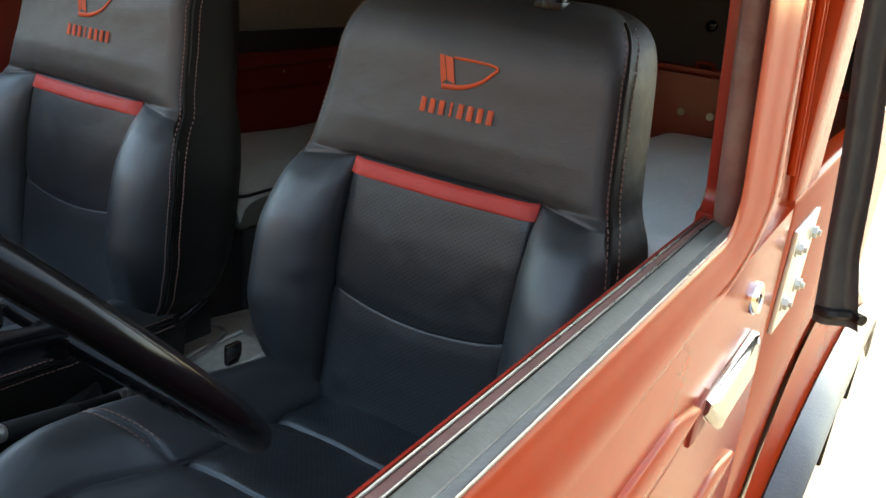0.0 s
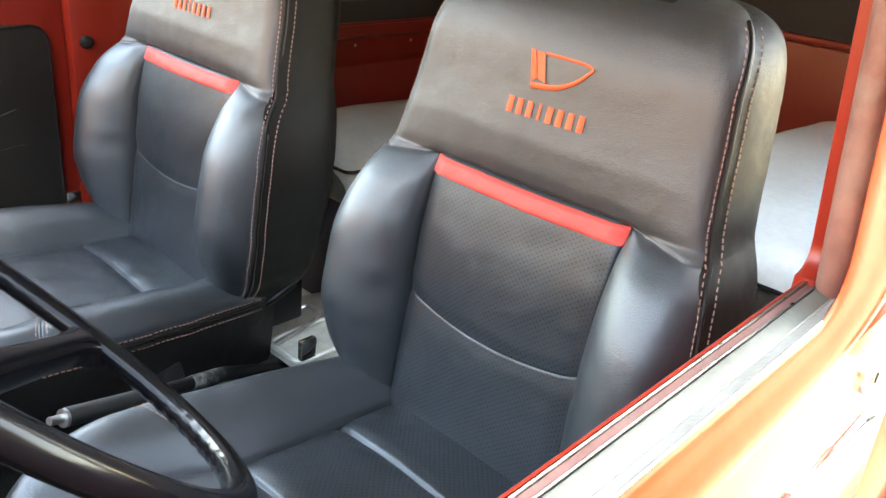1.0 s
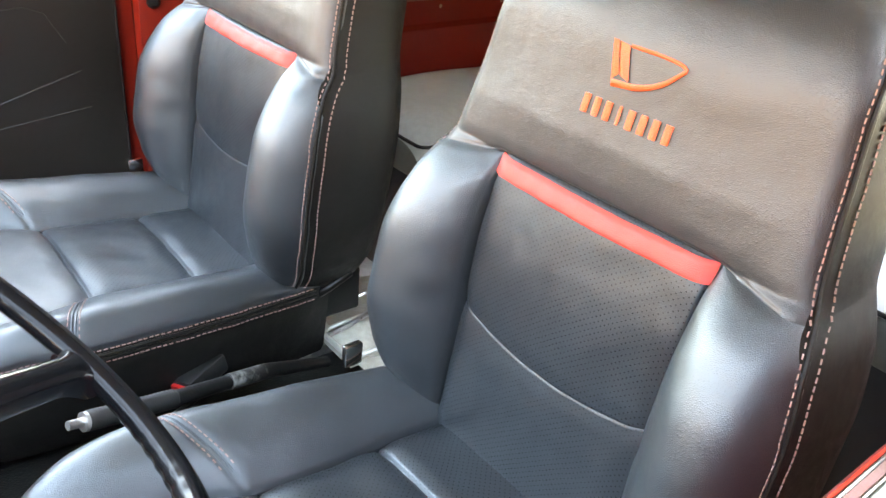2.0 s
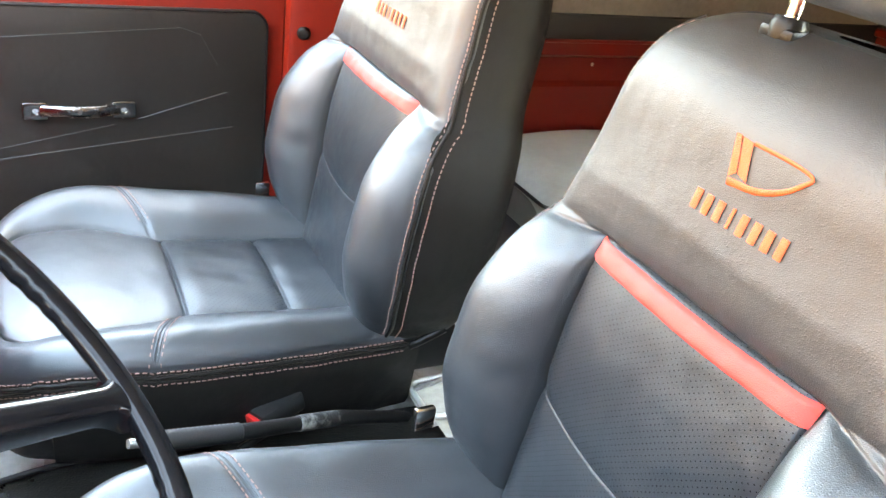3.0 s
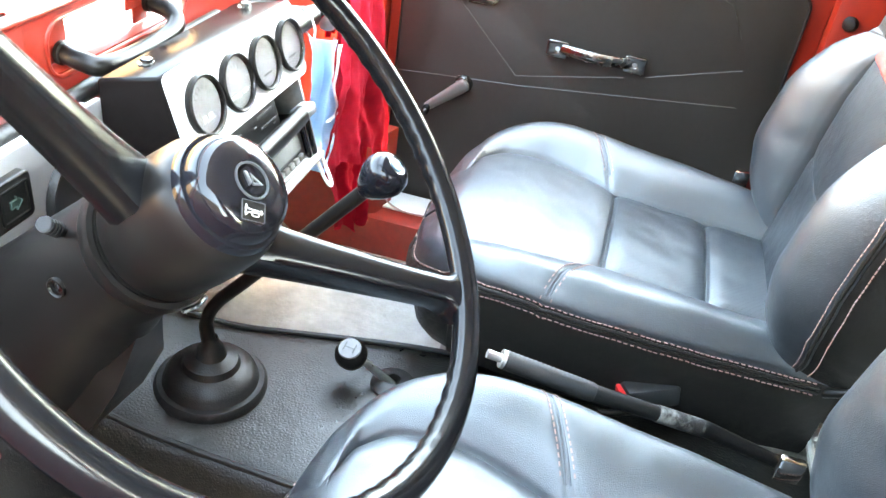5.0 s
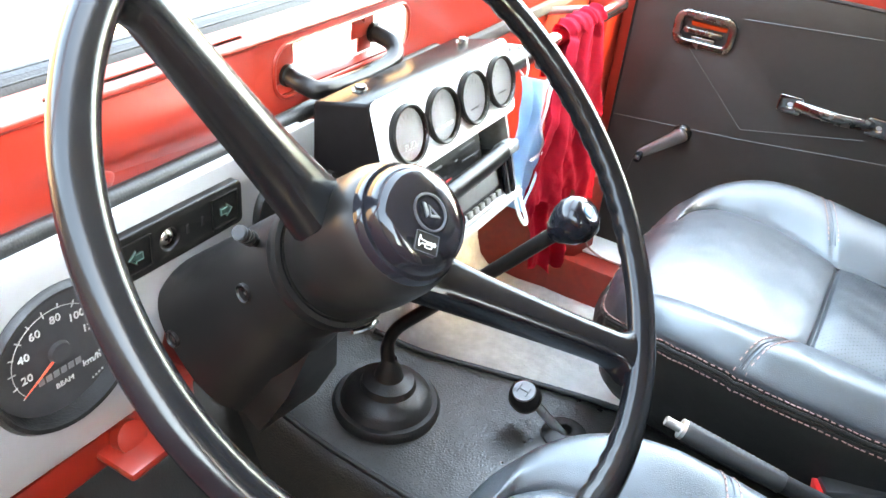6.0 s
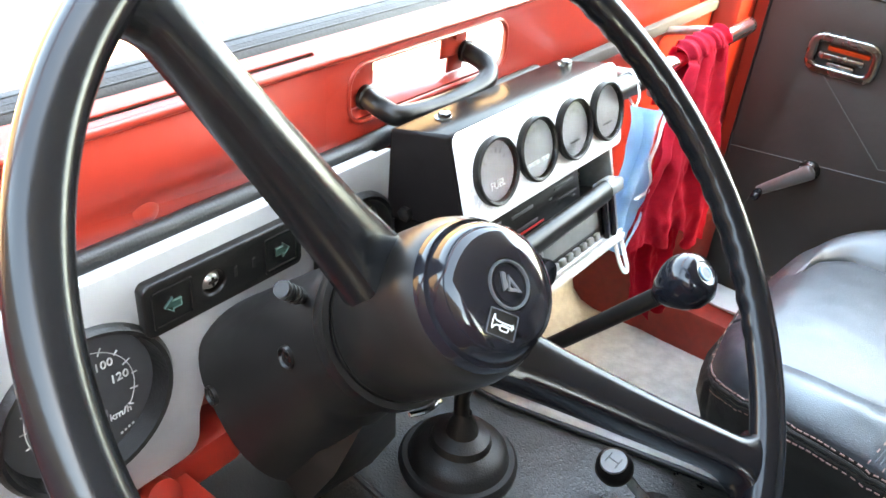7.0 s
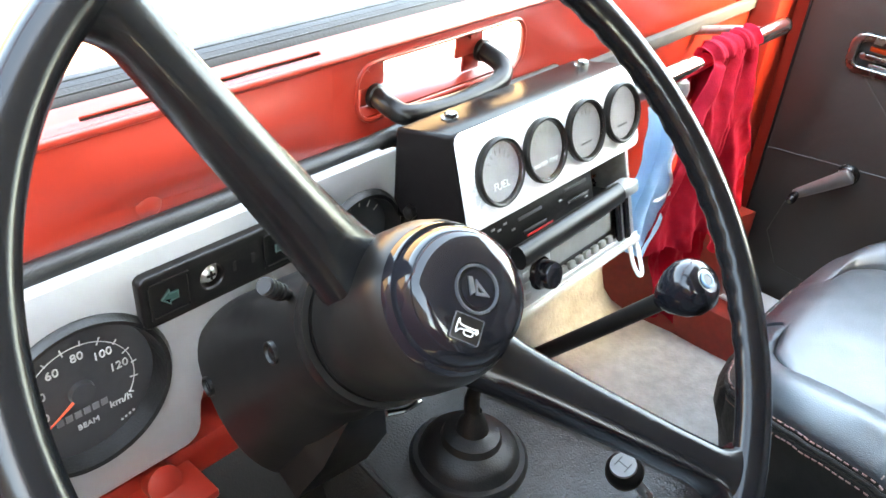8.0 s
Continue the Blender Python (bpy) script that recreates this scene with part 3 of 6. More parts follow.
part("screw_slot", join(box(-0.3204, -0.3136, 0.8570, 0.8580, 1.1432, 1.1448), box(-0.3178, -0.3162, 0.8570, 0.8580, 1.1406, 1.1474)), plastic, strip)
for x in (-0.2990, -0.2830):
    part("slit", box(x - 0.0014, x + 0.0014, 0.8556, 0.8566, 1.1405, 1.1485), seal_rubber, strip)

solid("dash_lower_rail", join(box(-0.62, -0.29, 0.872, 0.93, 0.945, 0.985, 0.008), box(-0.40, -0.345, 0.83, 0.90, 0.962, 0.972, 0.004), lathe([(0.014, 0), (0.014, 0.012), (0, 0.016)], (-0.375, 0.868, 0.975), (0, -1, 0.4), 20)), paint, "red painted rail under the instrument panel", "rail")
solid("dash_passenger_panel", join(box(0.14, 0.655, 0.895, 0.909, 0.93, 1.150, 0.004), box(0.15, 0.655, 0.86, 0.905, 0.925, 0.945, 0.006)), paint, "red passenger side dash panel", "dash panel")
solid("dash_grey_strip", box(0.20, 0.63, 0.889, 0.901, 1.152, 1.168, 0.003), strip_grey, "grey trim strip along the passenger dash", "trim")

# gauge pod: tilted plane, top leaning forwards
TILT_POD = math.atan(0.31)
pod_m = Matrix.Translation((0.0, 0.792, 1.175)) @ Euler((-TILT_POD + radians(90), 0, 0)).to_matrix().to_4x4()     # local x right, y up the face, z towards the driver
podp = lambda x, h, d=0.0: pod_m @ Vector((x, h, d))
pod = thing("gauge_pod", (0, 0.85, 1.13), "black metal gauge box with a satin white face", "gauge pod")
hb = 0.0395
front = [podp(-0.133, -hb, -0.002), podp(0.120, -hb, -0.002), podp(0.120, hb, -0.002), podp(-0.133, hb, -0.002)]
rear = [Vector((-0.133, 0.866, 1.115)), Vector((0.120, 0.866, 1.115)), Vector((0.120, 0.866, 1.198)), Vector((-0.133, 0.866, 1.198))]
pb = loft([front, rear])
bmesh.ops.bevel(pb, geom=pb.edges[:], offset=0.004, segments=3, profile=0.5, affect='EDGES')
part("housing", pb, pod_black, pod)
part("face_plate", plate(rounded(-0.131, 0.118, -hb + 0.001, hb - 0.001, 0.007), [], pod_m @ Matrix.Translation((0, 0, 0.001)), 0.006, 0.002), white_metal, pod, "satin white metal face plate")
for x in (-0.093, 0.098):
    part("bolt", join(lathe([(0.008, 0), (0.008, 0.001), (0.0035, 0.0015)], (x, 0.842, 1.2035), (0, 0, 1), 20), lathe([(0.0055, 0.001), (0.0055, 0.005), (0.004, 0.006), (0, 0.006)], (x, 0.842, 1.2035), (0, 0, 1), 6)), dark_chrome, pod, "dull steel hexagon bolt")
part("side_bolt", lathe([(0.0065, 0), (0.0065, 0.005), (0.003, 0.007), (0, 0.007)], (-0.133, 0.842, 1.130), (-1, 0, 0), 6), plastic, pod)
for k in range(4):
    x = -0.0935 + 0.0605 * k
    g = part("gauge", moved(lathe([(0.0255, -0.002), (0.0285, 0.003), (0.0285, 0.007), (0.0270, 0.0085), (0.0255, 0.0080), (0.0245, 0.004), (0.0245, 0.003), (0, 0.003)], (0, 0, 0), (0, 0, 1), 44), pod_m @ Matrix.Translation((x, 0.0, 0.003))), plastic, pod)
    part("dial_face", moved(lathe([(0, 0.0032), (0.0243, 0.0032)], (0, 0, 0), (0, 0, 1), 40), pod_m @ Matrix.Translation((x, 0.0, 0.003))), gauge_face, g)
    gm = pod_m @ Matrix.Translation((x, 0, 0.0066))
    if k == 0:
        tagged(part("lettering", letters("FUEL", 0.0092, gm @ Matrix.Translation((0.0, -0.0115, 0))), mask_white, g), kind="stuff")
    elif k == 1:
        tagged(part("lettering", letters("WATER TEMP", 0.0055, gm @ Matrix.Translation((0.0, -0.0115, 0))), mask_white, g), kind="stuff")
    else:
        part("print_bar", moved(box(-0.008, 0.008, -0.0125, -0.0105, -0.0002, 0.0002), gm), grey_plastic, g)
    part("scale", moved(join(*[moved(box(0.0125, 0.0165, -0.0004, 0.0004, -0.0002, 0.0002), Euler((0, 0, radians(30 + 24 * q))).to_matrix().to_4x4()) for q in range(6)]), gm @ Matrix.Translation((0, 0.002, 0))), gauge_print, g)
    pane = part("glass", moved(lathe([(0, 0.0076), (0.0248, 0.0072), (0.0248, 0.0066), (0, 0.0066)], (0, 0, 0), (0, 0, 1), 40), pod_m @ Matrix.Translation((x, 0.0, 0.003))), glass, g)
    pane.visible_shadow = False

# radio in its bracket below the gauges, in the same leaning plane
radio = thing("car_radio", (0, 0.80, 1.01), "dark car radio in a black metal bracket", "radio")
rp = lambda x0, x1, h0, h1, d0, d1, bev=0.0015: moved(box(x0, x1, h0, h1, d0, d1, bev), pod_m)
part("bracket_back", rp(-0.120, 0.104, -0.130, -hb, -0.09, -0.05), plastic, radio)
part("bracket_side", rp(-0.123, -0.118, -0.133, -hb, -0.09, 0.0, 0.001), plastic, radio)
part("bracket_side", rp(0.100, 0.105, -0.133, -hb, -0.09, 0.0, 0.001), steel, radio)
part("bracket_tray", rp(-0.123, 0.100, -0.135, -0.131, -0.09, 0.004, 0.001), steel, radio)
part("tray_edge", moved(join(box(-0.123, 0.102, -0.1355, -0.1290, 0.003, 0.009, 0.002), tube([(-0.123, -0.1275, 0.004), (0.102, -0.1275, 0.004)], 0.0015, 8)), pod_m), zinc, radio, "bright tray edge")
part("slider_panel", rp(-0.110, 0.055, -0.078, -0.043, -0.03, -0.010), plastic, radio)
for k, (x, h) in enumerate(((-0.096, -0.053), (-0.088, -0.056), (-0.080, -0.053), (-0.070, -0.062), (0.0, -0.060), (0.040, -0.070))):
    part("print_bar", rp(x, x + 0.005, h - 0.001, h + 0.001, -0.0105, -0.0095, 0.0002), grey_plastic, radio)
for k, (x, h) in enumerate(((-0.060, -0.056), (-0.055, -0.070), (0.010, -0.053), (0.014, -0.066))):
    part("slider_slot", rp(x, x + 0.034, h - 0.0015, h + 0.0015, -0.011, -0.0093, 0.0003), dial, radio)
part("slider_mark", rp(-0.050, -0.012, -0.0755, -0.0735, -0.011, -0.0093, 0.0003), button_red, radio)
part("radio_body", rp(-0.100, 0.092, -0.126, -0.078, -0.06, 0.002, 0.003), plastic, radio)
part("front_trim", plate(rounded(-0.098, 0.090, -0.125, -0.079, 0.005), [rounded(-0.044, 0.072, -0.1225, -0.083, 0.004)], pod_m @ Matrix.Translation((0, 0, 0.004)), 0.006, 0.002), radio_grey, radio)
part("display", rp(-0.040, 0.060, -0.109, -0.084, 0.0, 0.004), lcd, radio)
for k in range(8):
    part("preset_key", rp(-0.040 + 0.0128 * k, -0.0305 + 0.0128 * k, -0.1205, -0.1130, 0.001, 0.006), belt_grey, radio)
for x in (-0.094, -0.083):
    for h in (-0.087, -0.097, -0.107, -0.117):
        part("side_button", rp(x, x + 0.008, h - 0.003, h + 0.003, 0.004, 0.0085, 0.001), belt_grey, radio)
part("volume_knob", moved(lathe([(0.0150, 0), (0.0150, 0.004), (0.0130, 0.006), (0.0125, 0.016), (0.0115, 0.018), (0.006, 0.0172), (0, 0.0172)], (0, 0, 0), (0, 0, 1), 36), pod_m @ Matrix.Translation((-0.060, -0.103, 0.005))), plastic_gloss, radio)
part("side_trim", rp(0.064, 0.070, -0.123, -0.081, 0.004, 0.010, 0.002), plastic_gloss, radio)
part("side_trim", rp(0.076, 0.083, -0.124, -0.080, 0.004, 0.011, 0.002), plastic_gloss, radio)
part("flip_panel", moved(tube(smooth_path([(-0.098, -0.072, 0.018), (0.02, -0.070, 0.017), (0.058, -0.069, 0.016)], 5), 0.0105, 16, flat=0.75, up=(0, 0, 1)), pod_m), plastic, radio)
part("flip_hinge", rp(0.058, 0.090, -0.078, -0.064, 0.0, 0.020, 0.004), radio_grey, radio)
hook = thing("white_wire_hook", tuple(podp(0.096, -0.182)), "small bent white wire hook under the radio", "hook")
part("wire", tube(smooth_path([podp(0.088, -0.133, 0.004), podp(0.090, -0.158, 0.006), podp(0.096, -0.172, 0.008), podp(0.101, -0.167, 0.008), podp(0.100, -0.132, 0.004)], 5), 0.0022, 8), mask_white, hook)

# grab rail on the passenger dash, with the cloth and the mask
rail = thing("grab_rail", (0.30, 0.80, 1.17), "chromed tubular grab rail along the dash", "grab rail")
part("bar", tube(smooth_path([(0.12, 0.802, 1.180), (0.30, 0.800, 1.178), (0.47, 0.800, 1.176), (0.497, 0.801, 1.1755)], 6), 0.0105, 20), chrome, rail)
part("end_cap", lathe([(0.0108, 0), (0.0108, 0.004), (0.008, 0.008), (0, 0.010)], (0.497, 0.801, 1.1755), (1, 0, 0), 20), chrome, rail)
part("sleeve", tube([(0.115, 0.802, 1.180), (0.185, 0.801, 1.179)], 0.0122, 18), plastic, rail)
part("stay", join(tube([(0.235, 0.800, 1.168), (0.240, 0.85, 1.160), (0.240, 0.90, 1.150)], 0.006, 10), lathe([(0.0, 0.012), (0.009, 0.009), (0.011, 0.0), (0.009, -0.009), (0, -0.012)], (0.235, 0.80, 1.158), (0, 0, 1), 16)), steel, rail)
part("stay", tube([(0.455, 0.800, 1.176), (0.458, 0.85, 1.165), (0.458, 0.90, 1.150)], 0.006, 10), steel, rail)


def crumple(x, z, seed):
    return 0.010 * noise.noise(Vector((x * 16, z * 7, seed))) + 0.006 * noise.noise(Vector((x * 38, z * 15, seed + 3))) + 0.0025 * noise.noise(Vector((x * 90, z * 60, seed + 7)))


def fall(left, right, hem, y_hang, seed):
    """Cloth bunched over the rail: short back fall, bend, then a front fall between two edges down to its hem."""
    def f(u, v):
        if v < 0.16:
            x = left[-1][1] + (right[-1][1] - left[-1][1]) * u
            a = math.pi * (0.95 - v / 0.16 * 0.95)
            rr_ = 0.0125 + 0.0035 * (1 + math.sin(23 * u + seed)) + 0.0015 * math.sin(51 * u)
            p = Vector((x, 0.801 - rr_ * math.cos(a), 1.179 + rr_ * math.sin(a)))
            if v < 0.05:
                p.z -= (0.05 - v) * 1.2
            return p
        t = (v - 0.16) / 0.84
        z = 1.179 + (lerp_table(hem, u) - 1.179) * t
        x = lerp_table(left, z) + (lerp_table(right, z) - lerp_table(left, z)) * u
        w = min(1.0, 0.5 + 2 * t)
        y = 0.786 + (y_hang - 0.786) * min(1.0, t * 2.2) + w * (0.0100 * math.sin(15 * u + seed + 2.5 * t) * (1 - 0.4 * t) + 0.0040 * math.sin(29 * u - 4 * t + seed) + crumple(x, z, seed))
        return Vector((x + 0.5 * w * crumple(z, x, seed + 11), y, z + 0.006 * math.sin(19 * u + seed) * t))
    return f


cl = thing("hanging_cloth", (0.34, 0.79, 0.78), "crumpled crimson cloth slung over the grab rail", "cloth")
part("front_fall", shell(surface(90, 110, fall([(0.93, 0.165), (0.99, 0.158), (1.05, 0.185), (1.12, 0.225), (1.179, 0.272)], [(0.86, 0.475), (0.95, 0.455), (1.05, 0.415), (1.12, 0.385), (1.179, 0.392)], [(0.0, 0.985), (0.35, 0.955), (0.55, 0.945), (0.68, 0.925), (0.80, 0.885), (1.0, 0.870)], 0.772, 3.0)), 0.0015), cloth_red, cl, angle=80)
part("tail_fall", shell(surface(50, 100, fall([(0.75, 0.300), (0.85, 0.270), (0.97, 0.235), (1.179, 0.290)], [(0.75, 0.430), (0.85, 0.405), (0.97, 0.390), (1.179, 0.375)], [(0.0, 0.835), (0.5, 0.790), (1.0, 0.762)], 0.790, 8.0)), 0.0015), cloth_red, cl, angle=80)
fm = thing("face_mask", (0.18, 0.79, 0.99), "light blue folded fabric mask hanging from the rail", "mask")


def mask_sheet(u, v):
    left = 0.132 + 0.010 * v
    right = lerp_table([(0.0, 0.222), (0.5, 0.226), (0.75, 0.210), (1.0, 0.188)], v)
    z = 1.172 - 0.172 * v - 0.028 * u
    y = 0.782 - 0.010 * math.sin(math.pi * u) - 0.005 * math.sin(6 * v + 3 * u) + 0.010 * max(0, u - 0.5) * math.cos(5 * v) + 0.003 * noise.noise(Vector((u * 4, v * 6, 2)))
    return Vector((left + (right - left) * u, y, z))


part("mask_body", shell(surface(24, 50, mask_sheet), 0.0022), mask_blue, fm, angle=80)
part("pleat", shell(surface(10, 40, lambda u, v: mask_sheet(0.12 + 0.25 * u, 0.02 + 0.86 * v) + Vector((0.006 * math.sin(4 * v), -0.004 - 0.003 * math.sin(math.pi * u), 0))), 0.001), mask_blue, fm, angle=80)
part("ear_band", shell(surface(6, 40, lambda u, v: mask_sheet(lerp_table([(0.0, 0.46), (0.50, 0.44), (0.78, 0.74), (0.88, 0.72), (1.0, 0.40)], v) + 0.17 * u, 0.02 + 0.60 * v) + Vector((0, -0.006 - 0.002 * math.sin(math.pi * u), 0))), 0.001), mask_white, fm, "folded white ear band", angle=80)
part("ear_loop", tube(smooth_path([(0.150, 0.784, 1.158), (0.158, 0.786, 1.176), (0.164, 0.802, 1.193), (0.170, 0.814, 1.178), (0.174, 0.79, 1.150)], 6), 0.0013, 6), mask_white, fm)

# ---- steering ----
HUB, AX = Vector((-0.305, 0.638, 1.245)), Vector((-0.084, -0.7294, 0.6789)).normalized()
WU = Vector((0.99343, -0.11441, 0.0))
WV = AX.cross(WU)
wheel_m = Matrix.Translation(HUB) @ Matrix((WU, WV, AX)).transposed().to_4x4()
wheel = thing("steering_wheel", tuple(HUB), "two-spoke black steering wheel with finger grips", "steering wheel")
R, RT = 0.2104, 0.0107
RIM_AX, RIM_U = Vector((-0.01430, -0.73104, 0.68218)), Vector((0.99981, -0.01956, 0.0))
rim_m = Matrix.Translation((-0.305, 0.6357, 1.2538)) @ Matrix((RIM_U, RIM_AX.cross(RIM_U), RIM_AX)).transposed().to_4x4()
bm = bmesh.new()
N, M = 240, 22
rings = []
for k in range(N):
    a = 2 * math.pi * k / N
    da = min(abs((math.degrees(a) - c + 180) % 360 - 180) for c in (122, -57))
    wave = 0.0007 * math.sin(a * 72) * max(0.0, min(1.0, (da - 16) / 8)) * (0.0 if 132 < math.degrees(a) < 225 else 1.0)
    ring = []
    for j in range(M):
        b = 2 * math.pi * j / M
        r = RT * (1 + 0.06 * math.cos(2 * b))
        inner = max(0.0, -math.cos(b) * 0.8 - math.sin(b) * 0.5)
        r += wave * inner
        ring.append(bm.verts.new(rim_m @ Vector(((R + r * math.cos(b)) * math.cos(a), (R + r * math.cos(b)) * math.sin(a), r * math.sin(b)))))
    rings.append(ring)
for k in range(N):
    for j in range(M):
        bm.faces.new((rings[k][j], rings[(k + 1) % N][j], rings[(k + 1) % N][(j + 1) % M], rings[k][(j + 1) % M]))
part("rim", bm, wheel_black, wheel, angle=60)
for ang in (122.0, -58.3):
    ca, sa = math.cos(radians(ang)), math.sin(radians(ang))
    rr = []
    for k in range(41):
        t = k / 40
        d = 0.024 + (R - 0.006 - 0.024) * t
        depth = -0.070 + 0.068 * t ** 1.05
        half = 0.0150 - 0.0035 * min(1, t * 1.3) + 0.008 * (1 - t) ** 5 + 0.013 * max(0, (t - 0.90) / 0.10) ** 2.2
        thick = 0.0125 - 0.0045 * t
        ring = []
        for px, py in ((0.96, -1.2), (1.0, 0.25), (0.93, 0.62), (0.72, 0.86), (0.35, 0.97), (0, 1.0), (-0.35, 0.97), (-0.72, 0.86), (-0.93, 0.62), (-1.0, 0.25), (-0.96, -1.2), (-0.80, -1.9), (0.80, -1.9)):
            ring.append(rim_m @ Vector((d * ca - half * px * sa, d * sa + half * px * ca, depth + thick * py)))
        rr.append(ring)
    part("spoke", loft(rr), wheel_black, wheel, angle=38)
part("hub", moved(lathe([(0, -0.100), (0.042, -0.100), (0.0465, -0.094), (0.0470, -0.060), (0.0455, -0.036), (0.0430, -0.026), (0.0400, -0.022)], (0, 0, 0), (0, 0, 1), 56), wheel_m), plastic, wheel)
hp = part("horn_pad", moved(lathe([(0.0405, -0.030), (0.0405, -0.020), (0.0385, -0.0165), (0.0365, -0.0165), (0.0355, -0.0100), (0.0325, -0.0040), (0.0275, -0.0005), (0.0200, 0.0012), (0.0135, 0.0016), (0.0130, 0.0004), (0.0095, 0.0004), (0.0090, 0.0012), (0, 0.0016)], (0, 0, 0), (0, 0, 1), 64), wheel_m), plastic_gloss, wheel, "glossy domed horn pad")
part("emblem_ring", moved(lathe([(0.0128, 0.0008), (0.0124, 0.0022), (0.0116, 0.0022), (0.0112, 0.0008)], (0, 0, 0), (0, 0, 1), 48), wheel_m), emblem_grey, hp)
part("emblem", moved(join(plate([(-0.006, 0.005), (-0.004, 0.005), (-0.002, -0.002), (-0.004, -0.004)], [], Matrix.Identity(4), 0.0012, 0.0002), plate([(-0.0015, 0.004), (0.0065, -0.003), (-0.001, -0.0035)], [[(-0.0008, 0.002), (-0.0005, -0.0022), (0.004, -0.0020)]], Matrix.Identity(4), 0.0012, 0.0002)), wheel_m @ Matrix.Translation((0, 0, 0.0022)) @ Euler((0, 0, radians(-32))).to_matrix().to_4x4()), emblem_grey, hp)
hm = wheel_m @ Matrix.Translation((-0.0155, -0.0150, 0.0012)) @ Euler((radians(6), radians(-6), radians(-44))).to_matrix().to_4x4()
part("horn_plaque", moved(box(-0.0080, 0.0080, -0.0066, 0.0066, -0.003, 0.0012, 0.0006), hm), plastic, hp)
part("plaque_edge", moved(plate(rounded(-0.0080, 0.0080, -0.0066, 0.0066, 0.0010), [rounded(-0.0075, 0.0075, -0.0061, 0.0061, 0.0008)], Matrix.Identity(4), 0.0005), hm @ Matrix.Translation((0, 0, 0.0013))), emblem_grey, hp)
trumpet = tube(smooth_path([(-0.0052, 0.0036, 0), (-0.0034, 0.0010, 0), (0.0052, 0.0006, 0), (0.0052, -0.0006, 0), (-0.0034, -0.0012, 0), (-0.0052, -0.0034, 0), (-0.0056, 0.0, 0), (-0.0052, 0.0036, 0)], 3), 0.00042, 6, caps=False)
loop = tube(smooth_path([(x, y, 0) for x, y in rounded(-0.0012, 0.0036, -0.0032, -0.0004, 0.0012, 4)] + [(0.0036, -0.0016, 0)], 1), 0.00042, 6, caps=False)
part("horn_symbol", moved(join(trumpet, loop, box(0.0050, 0.0058, -0.0014, 0.0014, -0.0003, 0.0003)), hm @ Matrix.Translation((0, 0, 0.0014))), dial_white, hp)

column = thing("steering_column", tuple(HUB - AX * 0.25), "matt black plastic steering column shroud", "steering column")
rr = []
for k in range(30):
    t = k / 29
    h = -0.100 - 0.165 * t
    up = 0.0475 + 0.008 * t
    side = 0.0475 + 0.012 * t
    down = 0.0475 + 0.038 * max(0, (t - 0.30) / 0.70) ** 0.9
    if t < 0.05:
        up, side, down = up - 0.003, side - 0.003, down - 0.003
    ring = []
    for j in range(40):
        b = 2 * math.pi * j / 40
        cx, cy = math.cos(b), math.sin(b)
        e = 1.0 - 0.22 * t
        ring.append(wheel_m @ Vector((side * math.copysign(abs(cx) ** e, cx), (up if cy > 0 else down) * math.copysign(abs(cy) ** e, cy), h)))
    rr.append(ring)
part("shroud", loft(rr), plastic, column, angle=55)
part("knee", loft([[wheel_m @ Vector(p) for p in ((-w, -0.045, h), (w, -0.045, h), (w * 0.8, -d, h), (-w * 0.8, -d, h))] for w, d, h in ((0.018, 0.052, -0.165), (0.034, 0.078, -0.205), (0.040, 0.098, -0.262))]), plastic, column, angle=30)
part("collar", moved(lathe([(0.0460, -0.100), (0.0500, -0.100), (0.0505, -0.110), (0.0480, -0.114)], (0, 0, 0), (0, 0, 1), 48), wheel_m), plastic, column)
part("clip", moved(tube(smooth_path([(-0.020, -0.049, -0.100), (-0.008, -0.052, -0.099), (0.004, -0.052, -0.101)], 5), 0.0018, 8), wheel_m), chrome, column, "bright metal clip")
for q in ((-0.0495, 0.009, -0.1475), (-0.0585, 0.003, -0.258)):
    base = wheel_m @ Vector(q)
    ax = (wheel_m.to_3x3() @ Vector((-1, 0.05, 0.0))).normalized()
    part("screw_well", lathe([(0.0066, 0.0030), (0.0074, 0.0026), (0.0074, -0.004), (0.0058, -0.004), (0.0058, 0.002), (0.0066, 0.0030)], base, ax, 24), plastic, column)
    part("screw", lathe([(0.0046, -0.003), (0.0042, 0.0006), (0.002, 0.0014), (0, 0.0014)], base, ax, 16), dark_chrome, column)
s0, s1 = wheel_m @ Vector((-0.0348, 0.0366, -0.128)), wheel_m @ Vector((-0.0534, 0.0463, -0.112))
stalk = [(0.0, 0.0036), (0.10, 0.0036)]
for k in range(4):
    stalk += [(0.30 + 0.17 * k, 0.0038), (0.31 + 0.17 * k, 0.0056), (0.40 + 0.17 * k, 0.0056), (0.41 + 0.17 * k, 0.0038)]
part("stalk", tube([s0.lerp(s1, q) for q, r in stalk] + [s1], [r for q, r in stalk] + [0.0050], 16), plastic, column, "short ribbed black stalk", angle=25)

# ---- tunnel, levers ----
tm = thing("tunnel_mat", (0, 0.5, 0.60), "black grained rubber mat over the transmission tunnel", "mat", "structure")
rr = []
